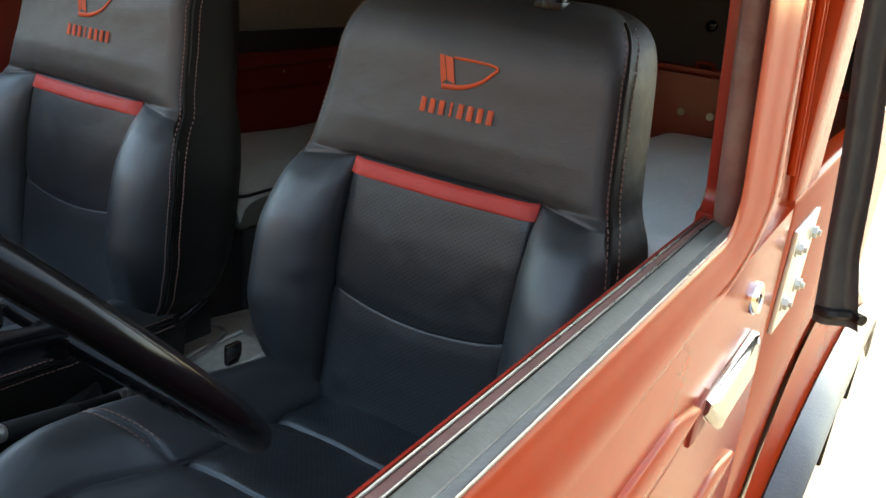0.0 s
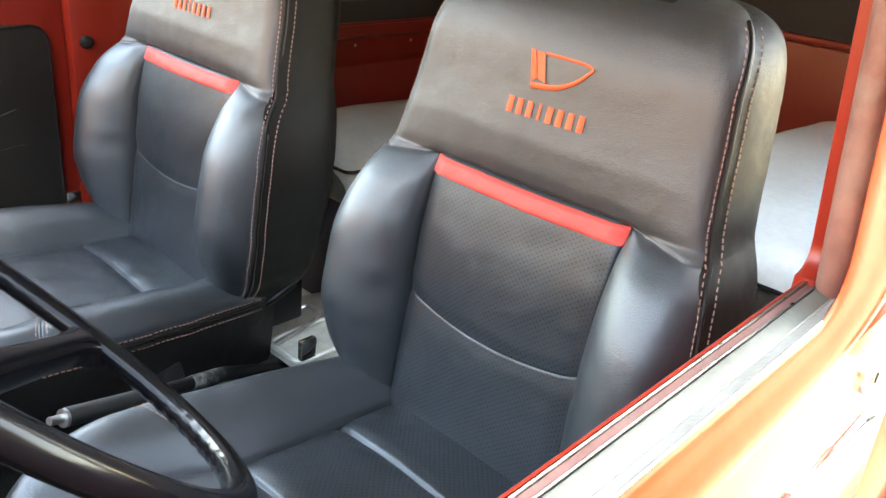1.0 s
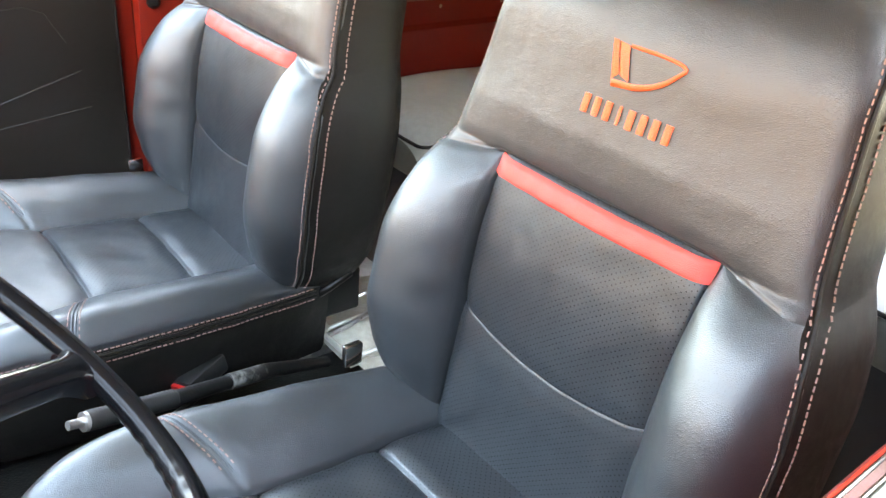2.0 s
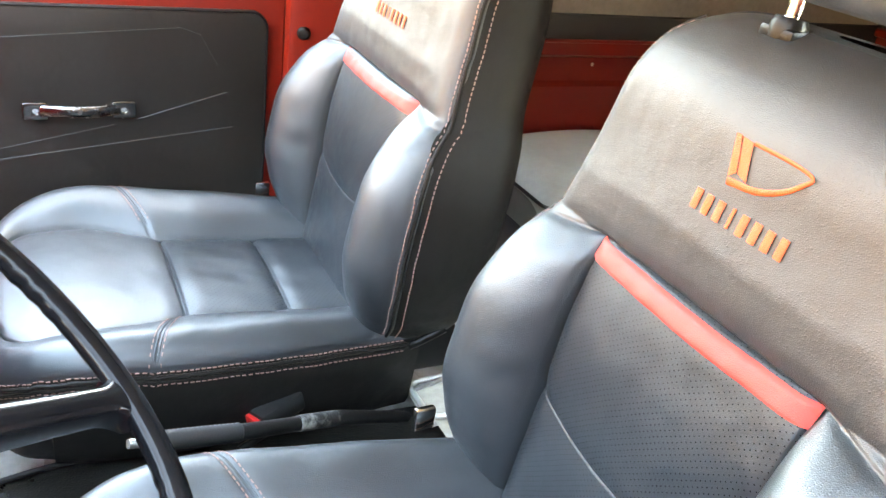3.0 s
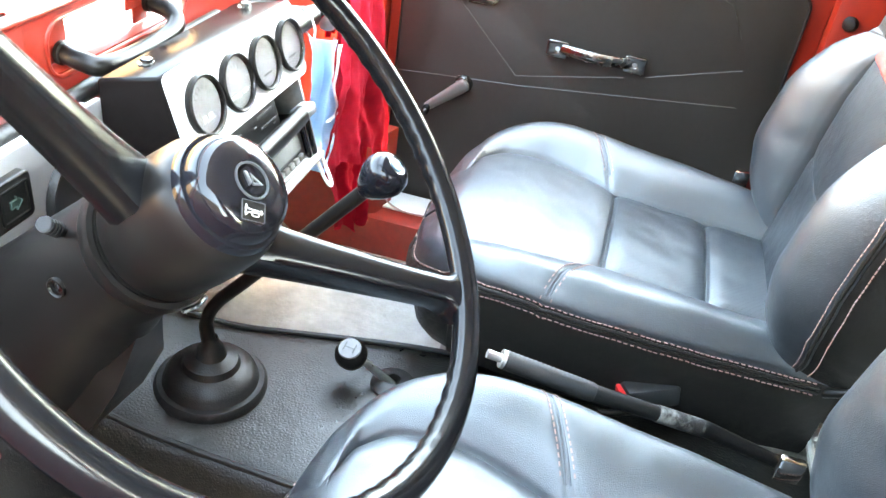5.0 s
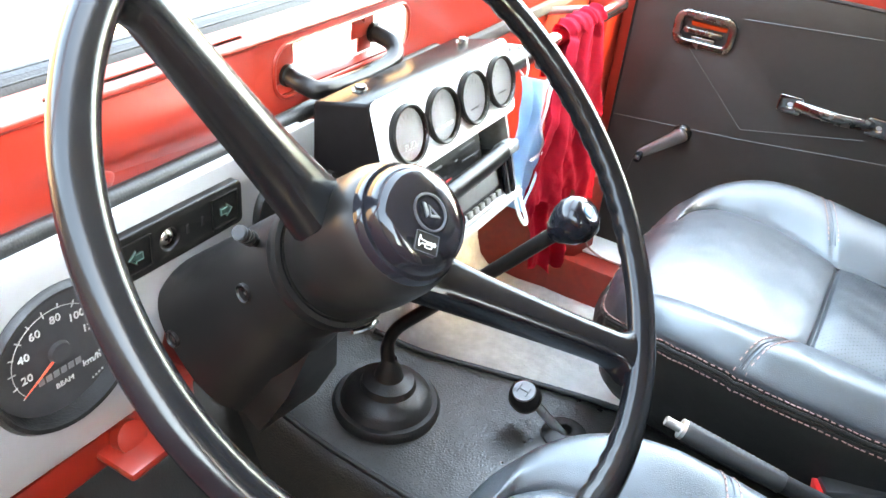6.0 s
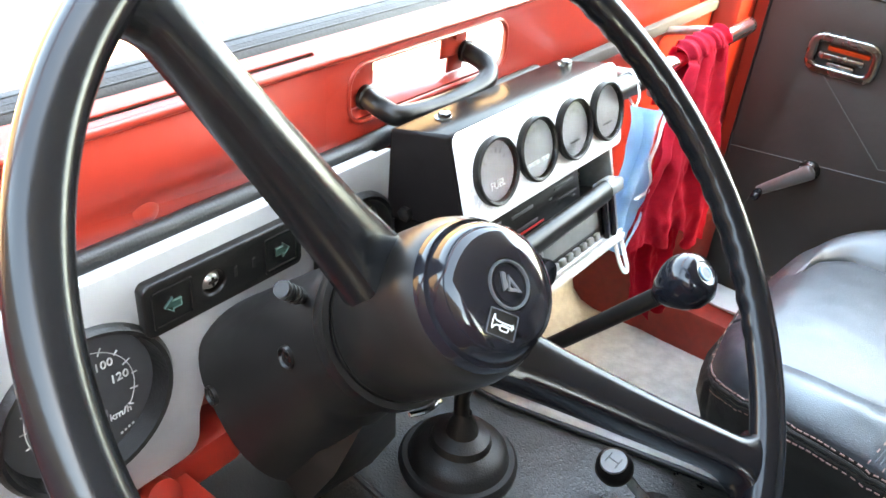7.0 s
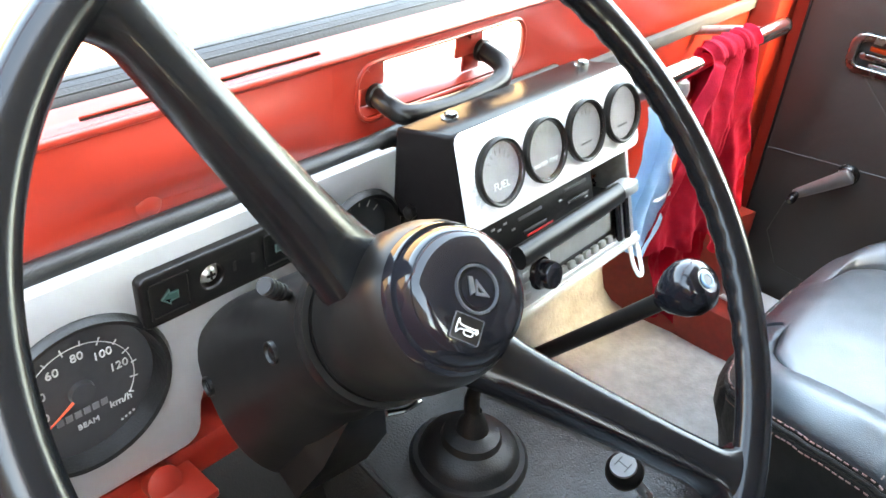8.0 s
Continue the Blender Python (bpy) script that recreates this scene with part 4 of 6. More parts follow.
for y, xl, xr, zt in ((0.985, -0.145, 0.035, 0.835), (0.90, -0.145, 0.045, 0.805), (0.83, -0.146, 0.062, 0.792), (0.70, -0.150, 0.098, 0.788), (0.578, -0.152, 0.128, 0.784), (0.45, -0.152, 0.140, 0.778), (0.25, -0.150, 0.145, 0.770), (0.10, -0.150, 0.145, 0.765), (0.02, -0.150, 0.145, 0.76)):
    rr.append([Vector((xl - 0.05, y, 0.60)), Vector((xl - 0.012, y, zt - 0.022)), Vector((xl, y, zt - 0.004)), Vector((xl + 0.02, y, zt)), Vector((xr - 0.02, y, zt)), Vector((xr, y, zt - 0.004)), Vector((xr + 0.012, y, zt - 0.022)), Vector((xr + 0.06, y, 0.60))])
part("mat", loft(rr), mat_rubber, tm, angle=50)
edge_l = [(r[2] + Vector((0, 0, 0.003))) for r in rr[1:]]
edge_r = [(r[5] + Vector((0, 0, 0.003))) for r in rr[1:]]
part("edge_bead", tube(smooth_path(edge_r, 5), 0.004, 8), rubber, tm)
part("edge_bead", tube(smooth_path(edge_l, 5), 0.004, 8), rubber, tm)

gear = thing("gear_lever", (-0.05, 0.82, 0.79), "black gear lever with a glossy ball knob", "gear lever")
part("boot_ring", lathe([(0.066, 0.0), (0.066, 0.006), (0.062, 0.011), (0.056, 0.011)], (-0.050, 0.815, 0.792), (0, -0.02, 1), 48), rubber, gear)
boot = part("boot", lathe([(0.060, 0.006), (0.056, 0.010), (0.053, 0.020), (0.047, 0.027), (0.038, 0.031), (0.034, 0.033), (0.031, 0.041), (0.022, 0.045), (0.018, 0.047), (0.015, 0.058), (0.010, 0.066), (0.008, 0.074)], (-0.050, 0.815, 0.792), (0, -0.02, 1), 48), rubber, gear)
part("lever", tube(smooth_path([(-0.050, 0.815, 0.850), (-0.050, 0.818, 0.885), (-0.049, 0.806, 0.915), (-0.049, 0.770, 0.958), (-0.051, 0.700, 1.040), (-0.052, 0.646, 1.104)], 8), [0.0085] * 8 + [0.0075] * 33, 14), plastic, gear)
KD = Vector((-0.003, -0.65, 0.76)).normalized()
knob = part("knob", lathe([(0.0, -0.026), (0.008, -0.0255), (0.013, -0.020), (0.0205, -0.006), (0.0225, 0.004), (0.0205, 0.014), (0.014, 0.0205), (0.010, 0.0215), (0.009, 0.0205), (0, 0.0205)], Vector((-0.052, 0.629, 1.125)), KD, 36), plastic_gloss, gear, "glossy black ball knob")
part("knob_inlay", lathe([(0.0065, 0.0), (0.0065, 0.0012), (0.005, 0.0014), (0.005, 0.0006), (0, 0.0006)], Vector((-0.052, 0.629, 1.125)) + KD * 0.0205, KD, 24), inlay_blue, knob)
part("knob_cap", lathe([(0.0046, 0.0), (0.0046, 0.0010), (0, 0.0011)], Vector((-0.052, 0.629, 1.125)) + KD * 0.0205, KD, 20), dial, knob)

low = thing("transfer_lever", (0.035, 0.62, 0.79), "short transfer lever with a small black knob", "lever")
part("grommet", lathe([(0.028, 0), (0.028, 0.004), (0.020, 0.008), (0.010, 0.010)], (0.040, 0.615, 0.785), (0, 0, 1), 28), rubber, low)
part("lever", tube([(0.040, 0.615, 0.785), (0.034, 0.640, 0.808), (0.029, 0.662, 0.828)], 0.0055, 12), steel, low)
LD = Vector((-0.38, 0.05, 0.9)).normalized()
k2 = part("knob", lathe([(0, -0.020), (0.010, -0.018), (0.0175, -0.008), (0.0205, 0.002), (0.0190, 0.011), (0.0135, 0.0165), (0, 0.0175)], Vector((0.028, 0.668, 0.826)), LD, 30), plastic, low)
part("knob_plate", lathe([(0.0145, 0.0160), (0.0135, 0.0182), (0, 0.0188)], Vector((0.028, 0.668, 0.826)), LD, 24), grey_plastic, k2, "worn grey shift pattern disc")
disc_m = Matrix.Translation(Vector((0.028, 0.668, 0.826)) + LD * 0.0186) @ LD.to_track_quat('Z', 'Y').to_matrix().to_4x4()
part("shift_pattern", moved(join(box(-0.0070, 0.0070, -0.0006, 0.0006, -0.0004, 0.0006), box(-0.0070, -0.0058, -0.0060, 0.0060, -0.0004, 0.0006), box(0.0058, 0.0070, -0.0060, 0.0060, -0.0004, 0.0006)), disc_m), dial, k2)

hbk = thing("handbrake", (0.06, 0.15, 0.78), "black handbrake lever with a ribbed grip", "handbrake")
p0, p1, p2, p3 = Vector((-0.030, 0.481, 0.932)), Vector((-0.008, 0.381, 0.902)), Vector((0.034, 0.245, 0.858)), Vector((0.075, 0.13, 0.800))
part("button", tube([p0 + (p0 - p1).normalized() * 0.020, p0], 0.0050, 12), steel, hbk, "bright release button")
part("collar", tube([p0 + (p0 - p1).normalized() * 0.004, p0 + (p1 - p0).normalized() * 0.006], 0.0105, 16), steel, hbk)
part("grip", tube([p0.lerp(p1, k / 40) for k in range(41)], [0.0105 + 0.0009 * (k % 2) for k in range(41)], 16), grip_black, hbk)
part("arm", tube([p1, p1.lerp(p2, 0.5), p2, p3], [0.0095, 0.0090, 0.010, 0.008], 14), rubber, hbk)
part("worn_sleeve", tube([p1.lerp(p2, 0.55), p1.lerp(p2, 0.95)], 0.0102, 14), worn_tape, hbk, "black tape with pale worn patches")
bkl = thing("belt_buckle", (0.085, 0.30, 0.80), "grey seat belt buckle with a red button", "buckle")
bmat = Matrix.Translation((0.092, 0.318, 0.836)) @ Euler((radians(-8), radians(10), radians(22))).to_matrix().to_4x4()
part("case", moved(box(-0.018, 0.018, -0.045, 0.022, -0.014, 0.014, 0.005), bmat), grip_black, bkl)
part("button", moved(box(-0.013, 0.013, 0.021, 0.028, -0.009, 0.009, 0.002), bmat), button_red, bkl, "red release button")
cab = thing("black_cable", (0.12, 0.20, 0.78), "black cable lying along the tunnel", "cable")
part("cable", tube(smooth_path([(0.075, 0.36, 0.800), (0.115, 0.27, 0.805), (0.140, 0.17, 0.800), (0.150, 0.11, 0.785), (0.120, 0.075, 0.790)], 6), 0.005, 10), rubber, cab)

# floor behind the seats: carpet flap and tracks
solid("rear_floor_mat", surface(20, 20, lambda u, v: Vector((-0.10 + 0.46 * u, 0.09 - 0.50 * v, 0.790 - 0.12 * max(0, u - 0.55) - 0.05 * v + 0.004 * math.sin(7 * u + 5 * v)))), floor_rubber, "worn grey rubber mat behind the seats", "mat")
wire = thing("loose_wire", (0.57, 0.9, 0.62), "thin pale wire along the passenger kick panel", "wire")
part("wire", tube(smooth_path([(0.590, 0.808, 0.730), (0.590, 0.795, 0.708), (0.590, 0.759, 0.697), (0.590, 0.705, 0.700)], 6), 0.0018, 8), thread, wire)

# ---- passenger door and the right side ----
door = thing("door_1", (0.69, 0.5, 0.64), "passenger door with black vinyl panel", "door", "structure")
part("door_shell", plate([(0.150, 0.62), (0.850, 0.62), (0.850, 1.285), (0.150, 1.285)], [], YZ(0.700), 0.030, 0.006), paint, door)
panel_f = rounded(0.178, 0.832, 0.655, 1.205, 0.030)
part("vinyl_panel", plate(panel_f, [rounded(0.664, 0.756, 1.092, 1.142, 0.016)], YZ(0.681), 0.008, 0.003), vinyl, door)
part("panel_piping", tube(smooth_path([(0.6765, y, z) for y, z in panel_f] + [(0.6765, *panel_f[0])], 1), 0.0022, 8, caps=False), rubber, door)
weld = material("vinyl_weld_line", (0.022, 0.021, 0.020), 0.45, vary=0.3, vary_size=30)
for pts in (((0.830, 0.938), (0.60, 0.958), (0.235, 1.002)), ((0.728, 1.085), (0.612, 0.974), (0.43, 1.012)), ((0.395, 1.020), (0.245, 1.066)), ((0.655, 1.150), (0.320, 1.176), (0.290, 1.165), (0.262, 1.115)), ((0.775, 0.872), (0.790, 0.80), (0.760, 0.745), (0.60, 0.725))):
    part("weld_line", tube([(0.6765, *q) for q in pts], 0.0009, 6), weld, door, "pale welded crease line")
part("latch_bezel", plate(rounded(0.662, 0.758, 1.090, 1.144, 0.018), [rounded(0.669, 0.751, 1.097, 1.137, 0.012)], YZ(0.675), 0.008, 0.003), dark_chrome, door, "dull chromed latch bezel")
part("latch_cup", box(0.684, 0.698, 0.665, 0.755, 1.093, 1.141, 0.004), dial, door)
part("latch_lever", join(box(0.676, 0.684, 0.680, 0.745, 1.108, 1.118, 0.003), box(0.676, 0.686, 0.690, 0.730, 1.099, 1.106, 0.003)), dark_chrome, door)
part("latch_plate", box(0.680, 0.685, 0.676, 0.735, 1.121, 1.128, 0.001), paint_out, door, "orange red plate behind the latch")
for y in (0.548, 0.416):
    part("pull_end", plate(rounded(y - 0.017, y + 0.017, 1.029, 1.055, 0.003), [circle(y, 1.042, 0.006, 16)], YZ(0.664), 0.006, 0.0015), dark_chrome, door, "chromed pull handle end")
    part("pull_post", tube([(0.678, y, 1.042), (0.664, y, 1.042)], 0.0075, 14), chrome, door)
part("pull_strap", tube(smooth_path([(0.664, 0.540, 1.043), (0.650, 0.51, 1.045), (0.645, 0.482, 1.045), (0.650, 0.455, 1.044), (0.664, 0.424, 1.042)], 6), 0.0095, 16, flat=0.45, up=(1, 0, 0)), dark_chrome, door, "dull chrome pull strap")
part("winder_boss", lathe([(0.0165, 0), (0.0165, 0.004), (0.013, 0.009), (0, 0.010)], (0.677, 0.702, 0.939), (-1, 0, 0), 28), dark_chrome, door)
part("winder_arm", tube(smooth_path([(0.6640, 0.693, 0.946), (0.6630, 0.700, 0.940), (0.6610, 0.712, 0.930), (0.6565, 0.735, 0.911), (0.6520, 0.757, 0.893), (0.6515, 0.760, 0.8905)], 6), [lerp_table([(0.0, 0.005), (0.10, 0.0118), (0.20, 0.0122), (0.80, 0.0080), (0.93, 0.0066), (1.0, 0.0040)], k / 30) for k in range(31)], 14, flat=0.5, up=(1, 0, 0)), winder_chrome, door, "dull chromed winder arm")
part("winder_knob", lathe([(0.0048, 0), (0.0062, 0.003), (0.0072, 0.012), (0.0066, 0.020), (0.004, 0.023), (0, 0.0235)], (0.6500, 0.758, 0.892), (-1, 0, -0.25), 24), plastic_gloss, door, "small black winder knob")
solid("wall_right_hinge_post", join(box(0.625, 0.715, 0.855, 0.99, 0.60, 1.29, 0.012), box(0.60, 0.64, 0.90, 0.99, 0.60, 1.24, 0.01)), paint, "red door hinge post", "pillar")
for z in (1.115, 1.085, 0.80):
    solid("hinge_bolt", lathe([(0.007, 0), (0.007, 0.004), (0.004, 0.006), (0, 0.006)], (0.6250, 0.875, z), (-1, 0, 0), 12), steel, "small steel hinge bolt", "bolt", "")
solid("wall_right_sill", box(0.557, 0.670, -0.05, 0.86, 0.56, 0.688, 0.010), paint_dull, "dark red door sill", "sill")
solid("sill_top_strip", box(0.598, 0.664, 0.30, 0.815, 0.6895, 0.694, 0.0015), white_metal, "pale flat strip along the top of the door sill", "sill plate")
kick = [(0.625, 0.800), (0.575, 0.815), (0.559, 0.845), (0.553, 0.890), (0.548, 0.930), (0.538, 0.965), (0.520, 0.998), (0.625, 0.998)]
solid("wall_right_kick", loft([[Vector((x, y, z)) for x, y in kick] for z in (0.601, 0.66, 0.76, 0.85)]), paint_dull, "dark red curved kick panel in the footwell", "panel", angle=50)
solid("wall_right_pillar", box(0.665, 0.715, -0.10, 0.145, 0.60, 1.80, 0.015), paint, "red pillar behind the passenger door", "pillar")
solid("latch_striker", lathe([(0.010, 0), (0.012, 0.010), (0.008, 0.016), (0, 0.018)], (0.672, 0.115, 1.175), (-1, 0.3, 0), 20), rubber, "black rubber door stop", "door stop", "")
rw = thing("wall_right_rear", (0.69, -0.7, 0.60), "red ribbed sheet metal rear side panel", "wall", "structure")
part("panel", loft([[Vector((xx, y, z)) for xx, z in ((0.72, 0.60), (0.67, 0.60), (0.67, 0.985), (0.665, 1.075), (0.675, 1.085), (0.675, 1.135), (0.655, 1.145), (0.655, 1.172), (0.72, 1.172))] for y in (-1.38, -0.10)]), paint, rw, angle=20)
part("rim_tape", tube([(0.654, -1.38, 1.174), (0.654, -0.10, 1.174)], 0.004, 8), paint, rw)
for y in (-0.52, -0.70, -0.88):
    part("rivet", lathe([(0.004, 0), (0.003, 0.002), (0, 0.0025)], (0.675, y, 1.12), (-1, 0, 0), 10), steel, rw)
solid("wall_right_top_frame", box(0.662, 0.71, -1.38, -0.10, 1.166, 1.225, 0.006), canvas_dark, "dark canvas edge on the tub rail", "trim")
solid("wall_right_canvas", box(0.675, 0.685, -1.38, -0.10, 1.216, 1.799), canvas, "grey canvas side curtain", "canvas")


def bench(name, x0, x1, y0, y1, ztop, label, cover):
    b = thing(name, ((x0 + x1) / 2, (y0 + y1) / 2, 0.60), label, "bench seat")

    def f(u, v):
        x, y = x0 + (x1 - x0) * u, y0 + (y1 - y0) * v
        e = 0.0
        for d in (u * abs(x1 - x0), (1 - u) * abs(x1 - x0), v * abs(y1 - y0), (1 - v) * abs(y1 - y0)):
            if d < 0.07:
                e += 0.05 * (1 - math.sqrt(max(0, 1 - ((0.07 - d) / 0.07) ** 2)))
        return Vector((x, y, ztop - 0.9 * e + 0.010 * math.sin(math.pi * u) * math.sin(math.pi * v) + 0.005 * math.sin(13 * v + 4 * u) - 0.012 * max(0.0, v - 0.8) / 0.2 * (1 - u)))
    part("cushion_top", surface(40, 70, f), cover, b, angle=70)
    part("cushion_band", box(x0 + 0.004, x1 - 0.004, y0 + 0.004, y1 - 0.004, ztop - 0.125, ztop - 0.046, 0.022, 4), band_vinyl, b)
    loop = [Vector((p[0], p[1], ztop - 0.044)) for p in rounded(x0 + 0.001, x1 - 0.001, y0 + 0.001, y1 - 0.001, 0.02, 5)]
    part("piping", tube(loop + [loop[0]], 0.0035, 8, caps=False), rubber, b)
    part("base", box(x0 + 0.03, x1 - 0.01, y0 + 0.03, y1 - 0.04, 0.60, ztop - 0.10, 0.006), canvas_dark, b)
    return b


bench("bench_seat", 0.36, 0.655, -1.30, -0.245, 0.995, "grey vinyl side bench behind the passenger seat", bench_vinyl)
bench("bench_seat", -0.655, -0.12, -1.36, -0.34, 1.055, "pale grey vinyl side bench behind the driver", pale_vinyl)
tg = thing("wall_rear_tailgate", (0, -1.37, 0.60), "red sheet metal tailgate with small holes", "wall", "structure")
part("panel", box(-0.68, 0.68, -1.40, -1.37, 0.60, 1.205, 0.008), paint, tg)
part("top_rail", box(-0.68, 0.68, -1.41, -1.355, 1.200, 1.222, 0.008), paint, tg)
for x in (-0.165, -0.245):
    part("plug", lathe([(0.011, 0), (0.010, 0.002), (0, 0.002)], (x, -1.37, 1.098), (0, 1, 0), 16), zinc, tg)
part("hoop", tube(smooth_path([(-0.19, -1.37, 1.21), (-0.19, -1.35, 1.235), (-0.23, -1.35, 1.235), (-0.23, -1.37, 1.21)], 5), 0.006, 10), paint, tg)
rc = thing("wall_rear_curtain", (0, -1.38, 1.222), "dark canvas rear curtain with press studs", "canvas", "structure")
part("curtain", box(-0.68, 0.68, -1.385, -1.375, 1.214, 1.799), canvas_dark, rc)
for x, z in ((-0.20, 1.33), (-0.55, 1.33)):
    part("press_stud", lathe([(0.016, 0), (0.016, 0.004), (0.010, 0.008), (0, 0.008)], (x, -1.375, z), (0, 1, 0), 18), plastic_gloss, rc)

# ---- driver's door, seen from outside ----
dd = thing("door_2", (-0.69, 0.55, 0.64), "red driver's door with its window wound down", "door", "structure")
Y0, Y1 = 0.045, 0.97
prof_skin = [(-0.684, 1.262), (-0.6990, 1.262), (-0.6995, 1.23), (-0.7010, 1.14), (-0.7030, 1.04), (-0.7040, 0.95), (-0.7020, 0.66), (-0.690, 0.64), (-0.682, 0.66)]
dd.matrix_basis = pose(-0.69, 0.65, 0.64, 0, 0, 0.72)


def door_part(name, bm, mat, parent=None, label="", angle=40):
    """A part of the driver's door: drawn square to the vehicle, its upright leaning inwards, then turned with the door, which closes a little inwards at the rear."""
    for v in bm.verts:
        v.co.x += 0.06 * max(0.0, v.co.z - 1.30)
    turn = pose(-0.69, 0.65, 0, 0, 0, 0.72) @ Matrix.Translation((0.69, -0.65, 0))
    return part(name, moved(bm, turn), mat, parent or dd, label, angle)


def strip(name, prof, ya, mat, label="", angle=40):
    return door_part(name, loft([[Vector((x, y, z)) for x, z in prof] for y in (ya, Y1)]), mat, None, label, angle)


strip("skin", prof_skin, Y0, paint_out, "", 30)
strip("inner_panel", ((-0.6560, 0.66), (-0.6560, 1.284), (-0.6572, 1.2895), (-0.6590, 1.2918), (-0.6605, 1.2918), (-0.6612, 0.66)), Y0 + 0.02, paint)
door_part("inner_moulding", tube(smooth_path([(-0.6617, Y1, 1.2912), (-0.6617, 0.60, 1.2912), (-0.6617, 0.215, 1.2915), (-0.6625, 0.203, 1.2917), (-0.6645, 0.198, 1.2917), (-0.6665, 0.203, 1.2905)], 6), 0.0009, 8), belt_chrome, None, "bright metal inner moulding")
strip("inner_channel", ((-0.6622, 1.262), (-0.6622, 1.2898), (-0.6660, 1.2893), (-0.6668, 1.262)), 0.205, channel_brown, "brown red channel between the mouldings")
door_part("inner_bead", tube([(-0.6673, 0.212, 1.2900), (-0.6673, Y1, 1.2900)], 0.0008, 8), belt_chrome)
strip("weather_strip", ((-0.6680, 1.262), (-0.6680, 1.2888), (-0.6690, 1.2896), (-0.6750, 1.2886), (-0.6785, 1.2870), (-0.6798, 1.262)), 0.212, belt_rubber, "grey green rubber weather strip")
door_part("dust_line", tube([(-0.6797, 0.215, 1.2868), (-0.6797, Y1, 1.2868)], 0.0012, 6), dusty_rubber, None, "dusty crevice filler")
strip("outer_moulding", ((-0.6802, 1.262), (-0.6802, 1.2872), (-0.6815, 1.2890), (-0.6850, 1.2905), (-0.6880, 1.2925), (-0.6898, 1.2938), (-0.6898, 1.262)), 0.225, belt_grey, "dull grey outer moulding")
# thin bright bead modelled as the highlight on the moulding's outer edge
door_part("edge_highlight", tube([(-0.6900, 0.29, 1.2938), (-0.6900, Y1, 1.2938)], 0.0010, 8), belt_chrome, None, "bright bead for the highlight along the outer moulding")


def surround(top=1.78):
    """Rolled edge of the window opening: along the belt, round a wide corner and up the rear upright."""
    inner, outer = [], []
    for y in (Y1, 0.75, 0.55, 0.45, 0.40, 0.36):
        inner.append((y, 1.2930))
        outer.append((y, 1.2480 + 0.006 * max(0.0, (0.55 - y) / 0.19)))
    for k in range(1, 11):
        a = math.pi / 2 * k / 10
        inner.append((0.315 - 0.040 * math.sin(a), 1.3290 - 0.036 * math.cos(a)))
        outer.append((0.335 - 0.165 * math.sin(a), 1.3140 - 0.060 * math.cos(a)))
    for z in (1.40, 1.50, 1.60, 1.70, top):
        inner.append((0.275 + 0.10 * (z - 1.329), z))
        outer.append((0.170 + 0.07 * (z - 1.314), z))
    bulge = ((0.30, -0.6850), (0.02, -0.6903), (0.06, -0.6918), (0.16, -0.6935), (0.30, -0.6942), (0.42, -0.6962), (0.58, -0.6990), (0.78, -0.7004), (1.0, -0.6998), (1.04, -0.6900))
    return loft([[Vector((x, a[0] + (b[0] - a[0]) * u, a[1] + (b[1] - a[1]) * u)) for u, x in bulge] for a, b in zip(inner, outer)])


door_part("window_surround", surround(), paint_out, None, "", 60)


def frame_sheet(x, ya, yb, r, mat, name, thick, label=""):
    """Upright rear window frame in the plane of the door, its inner edge curving into the belt line."""
    lean = 0.10
    inner = [(ya + r - r * math.sin(a), 1.292 + r - r * math.cos(a)) for a in [math.pi / 2 * k / 10 for k in range(11)]]
    inner = [(y + lean * (z - 1.292), z) for y, z in inner] + [(ya + lean * (1.78 - 1.292), 1.78)]
    outer = [(yb + lean * (1.78 - 1.292) * 0.6, 1.78), (yb, 1.258), (ya + r, 1.258)]
    return door_part(name, plate(inner + outer, [], YZ(x), thick, 0.002), mat, None, label)


frame_sheet(-0.6880, 0.200, 0.046, 0.040, paint_out, "window_frame", 0.010)
frame_sheet(-0.660, 0.225, 0.060, 0.020, paint, "window_frame_lining", 0.014)
door_part("glass_run", tube(smooth_path([(-0.676, 0.238, 1.280), (-0.676, 0.248, 1.35), (-0.676, 0.282, 1.70), (-0.676, 0.29, 1.78)], 6), 0.011, 12), channel_brown, None, "dusty brown felt window channel")
door_part("frame_ridge", tube([(-0.6985, 0.118, 1.31), (-0.6985, 0.150, 1.78)], 0.004, 10), paint_out)
door_part("frame_ridge", tube([(-0.6985, 0.085, 1.28), (-0.6985, 0.120, 1.78)], 0.003, 10), paint_out)


def ridge(y0, z0, y1, z1, w, h, name):
    """A pressed swelling on the door skin, rounded at its rear end."""
    def f(u, v):
        y = y0 + (y1 - y0) * u
        zc = z0 + (z1 - z0) * u
        wt = w * min(1, (1 - u) * 9 + 0.12)
        b = math.pi * v
        return Vector((lerp_table([(0.95, -0.7040), (1.04, -0.7030), (1.14, -0.7010), (1.23, -0.6995)], zc - wt * math.cos(b)) - h * math.sin(b) ** 0.7, y, zc - wt * math.cos(b)))
    door_part(name, surface(40, 12, f), paint_out, None, "", 60)


ridge(0.97, 1.176, 0.335, 1.174, 0.018, 0.0065, "swage")
ridge(0.97, 1.020, 0.10, 1.012, 0.022, 0.0065, "swage")


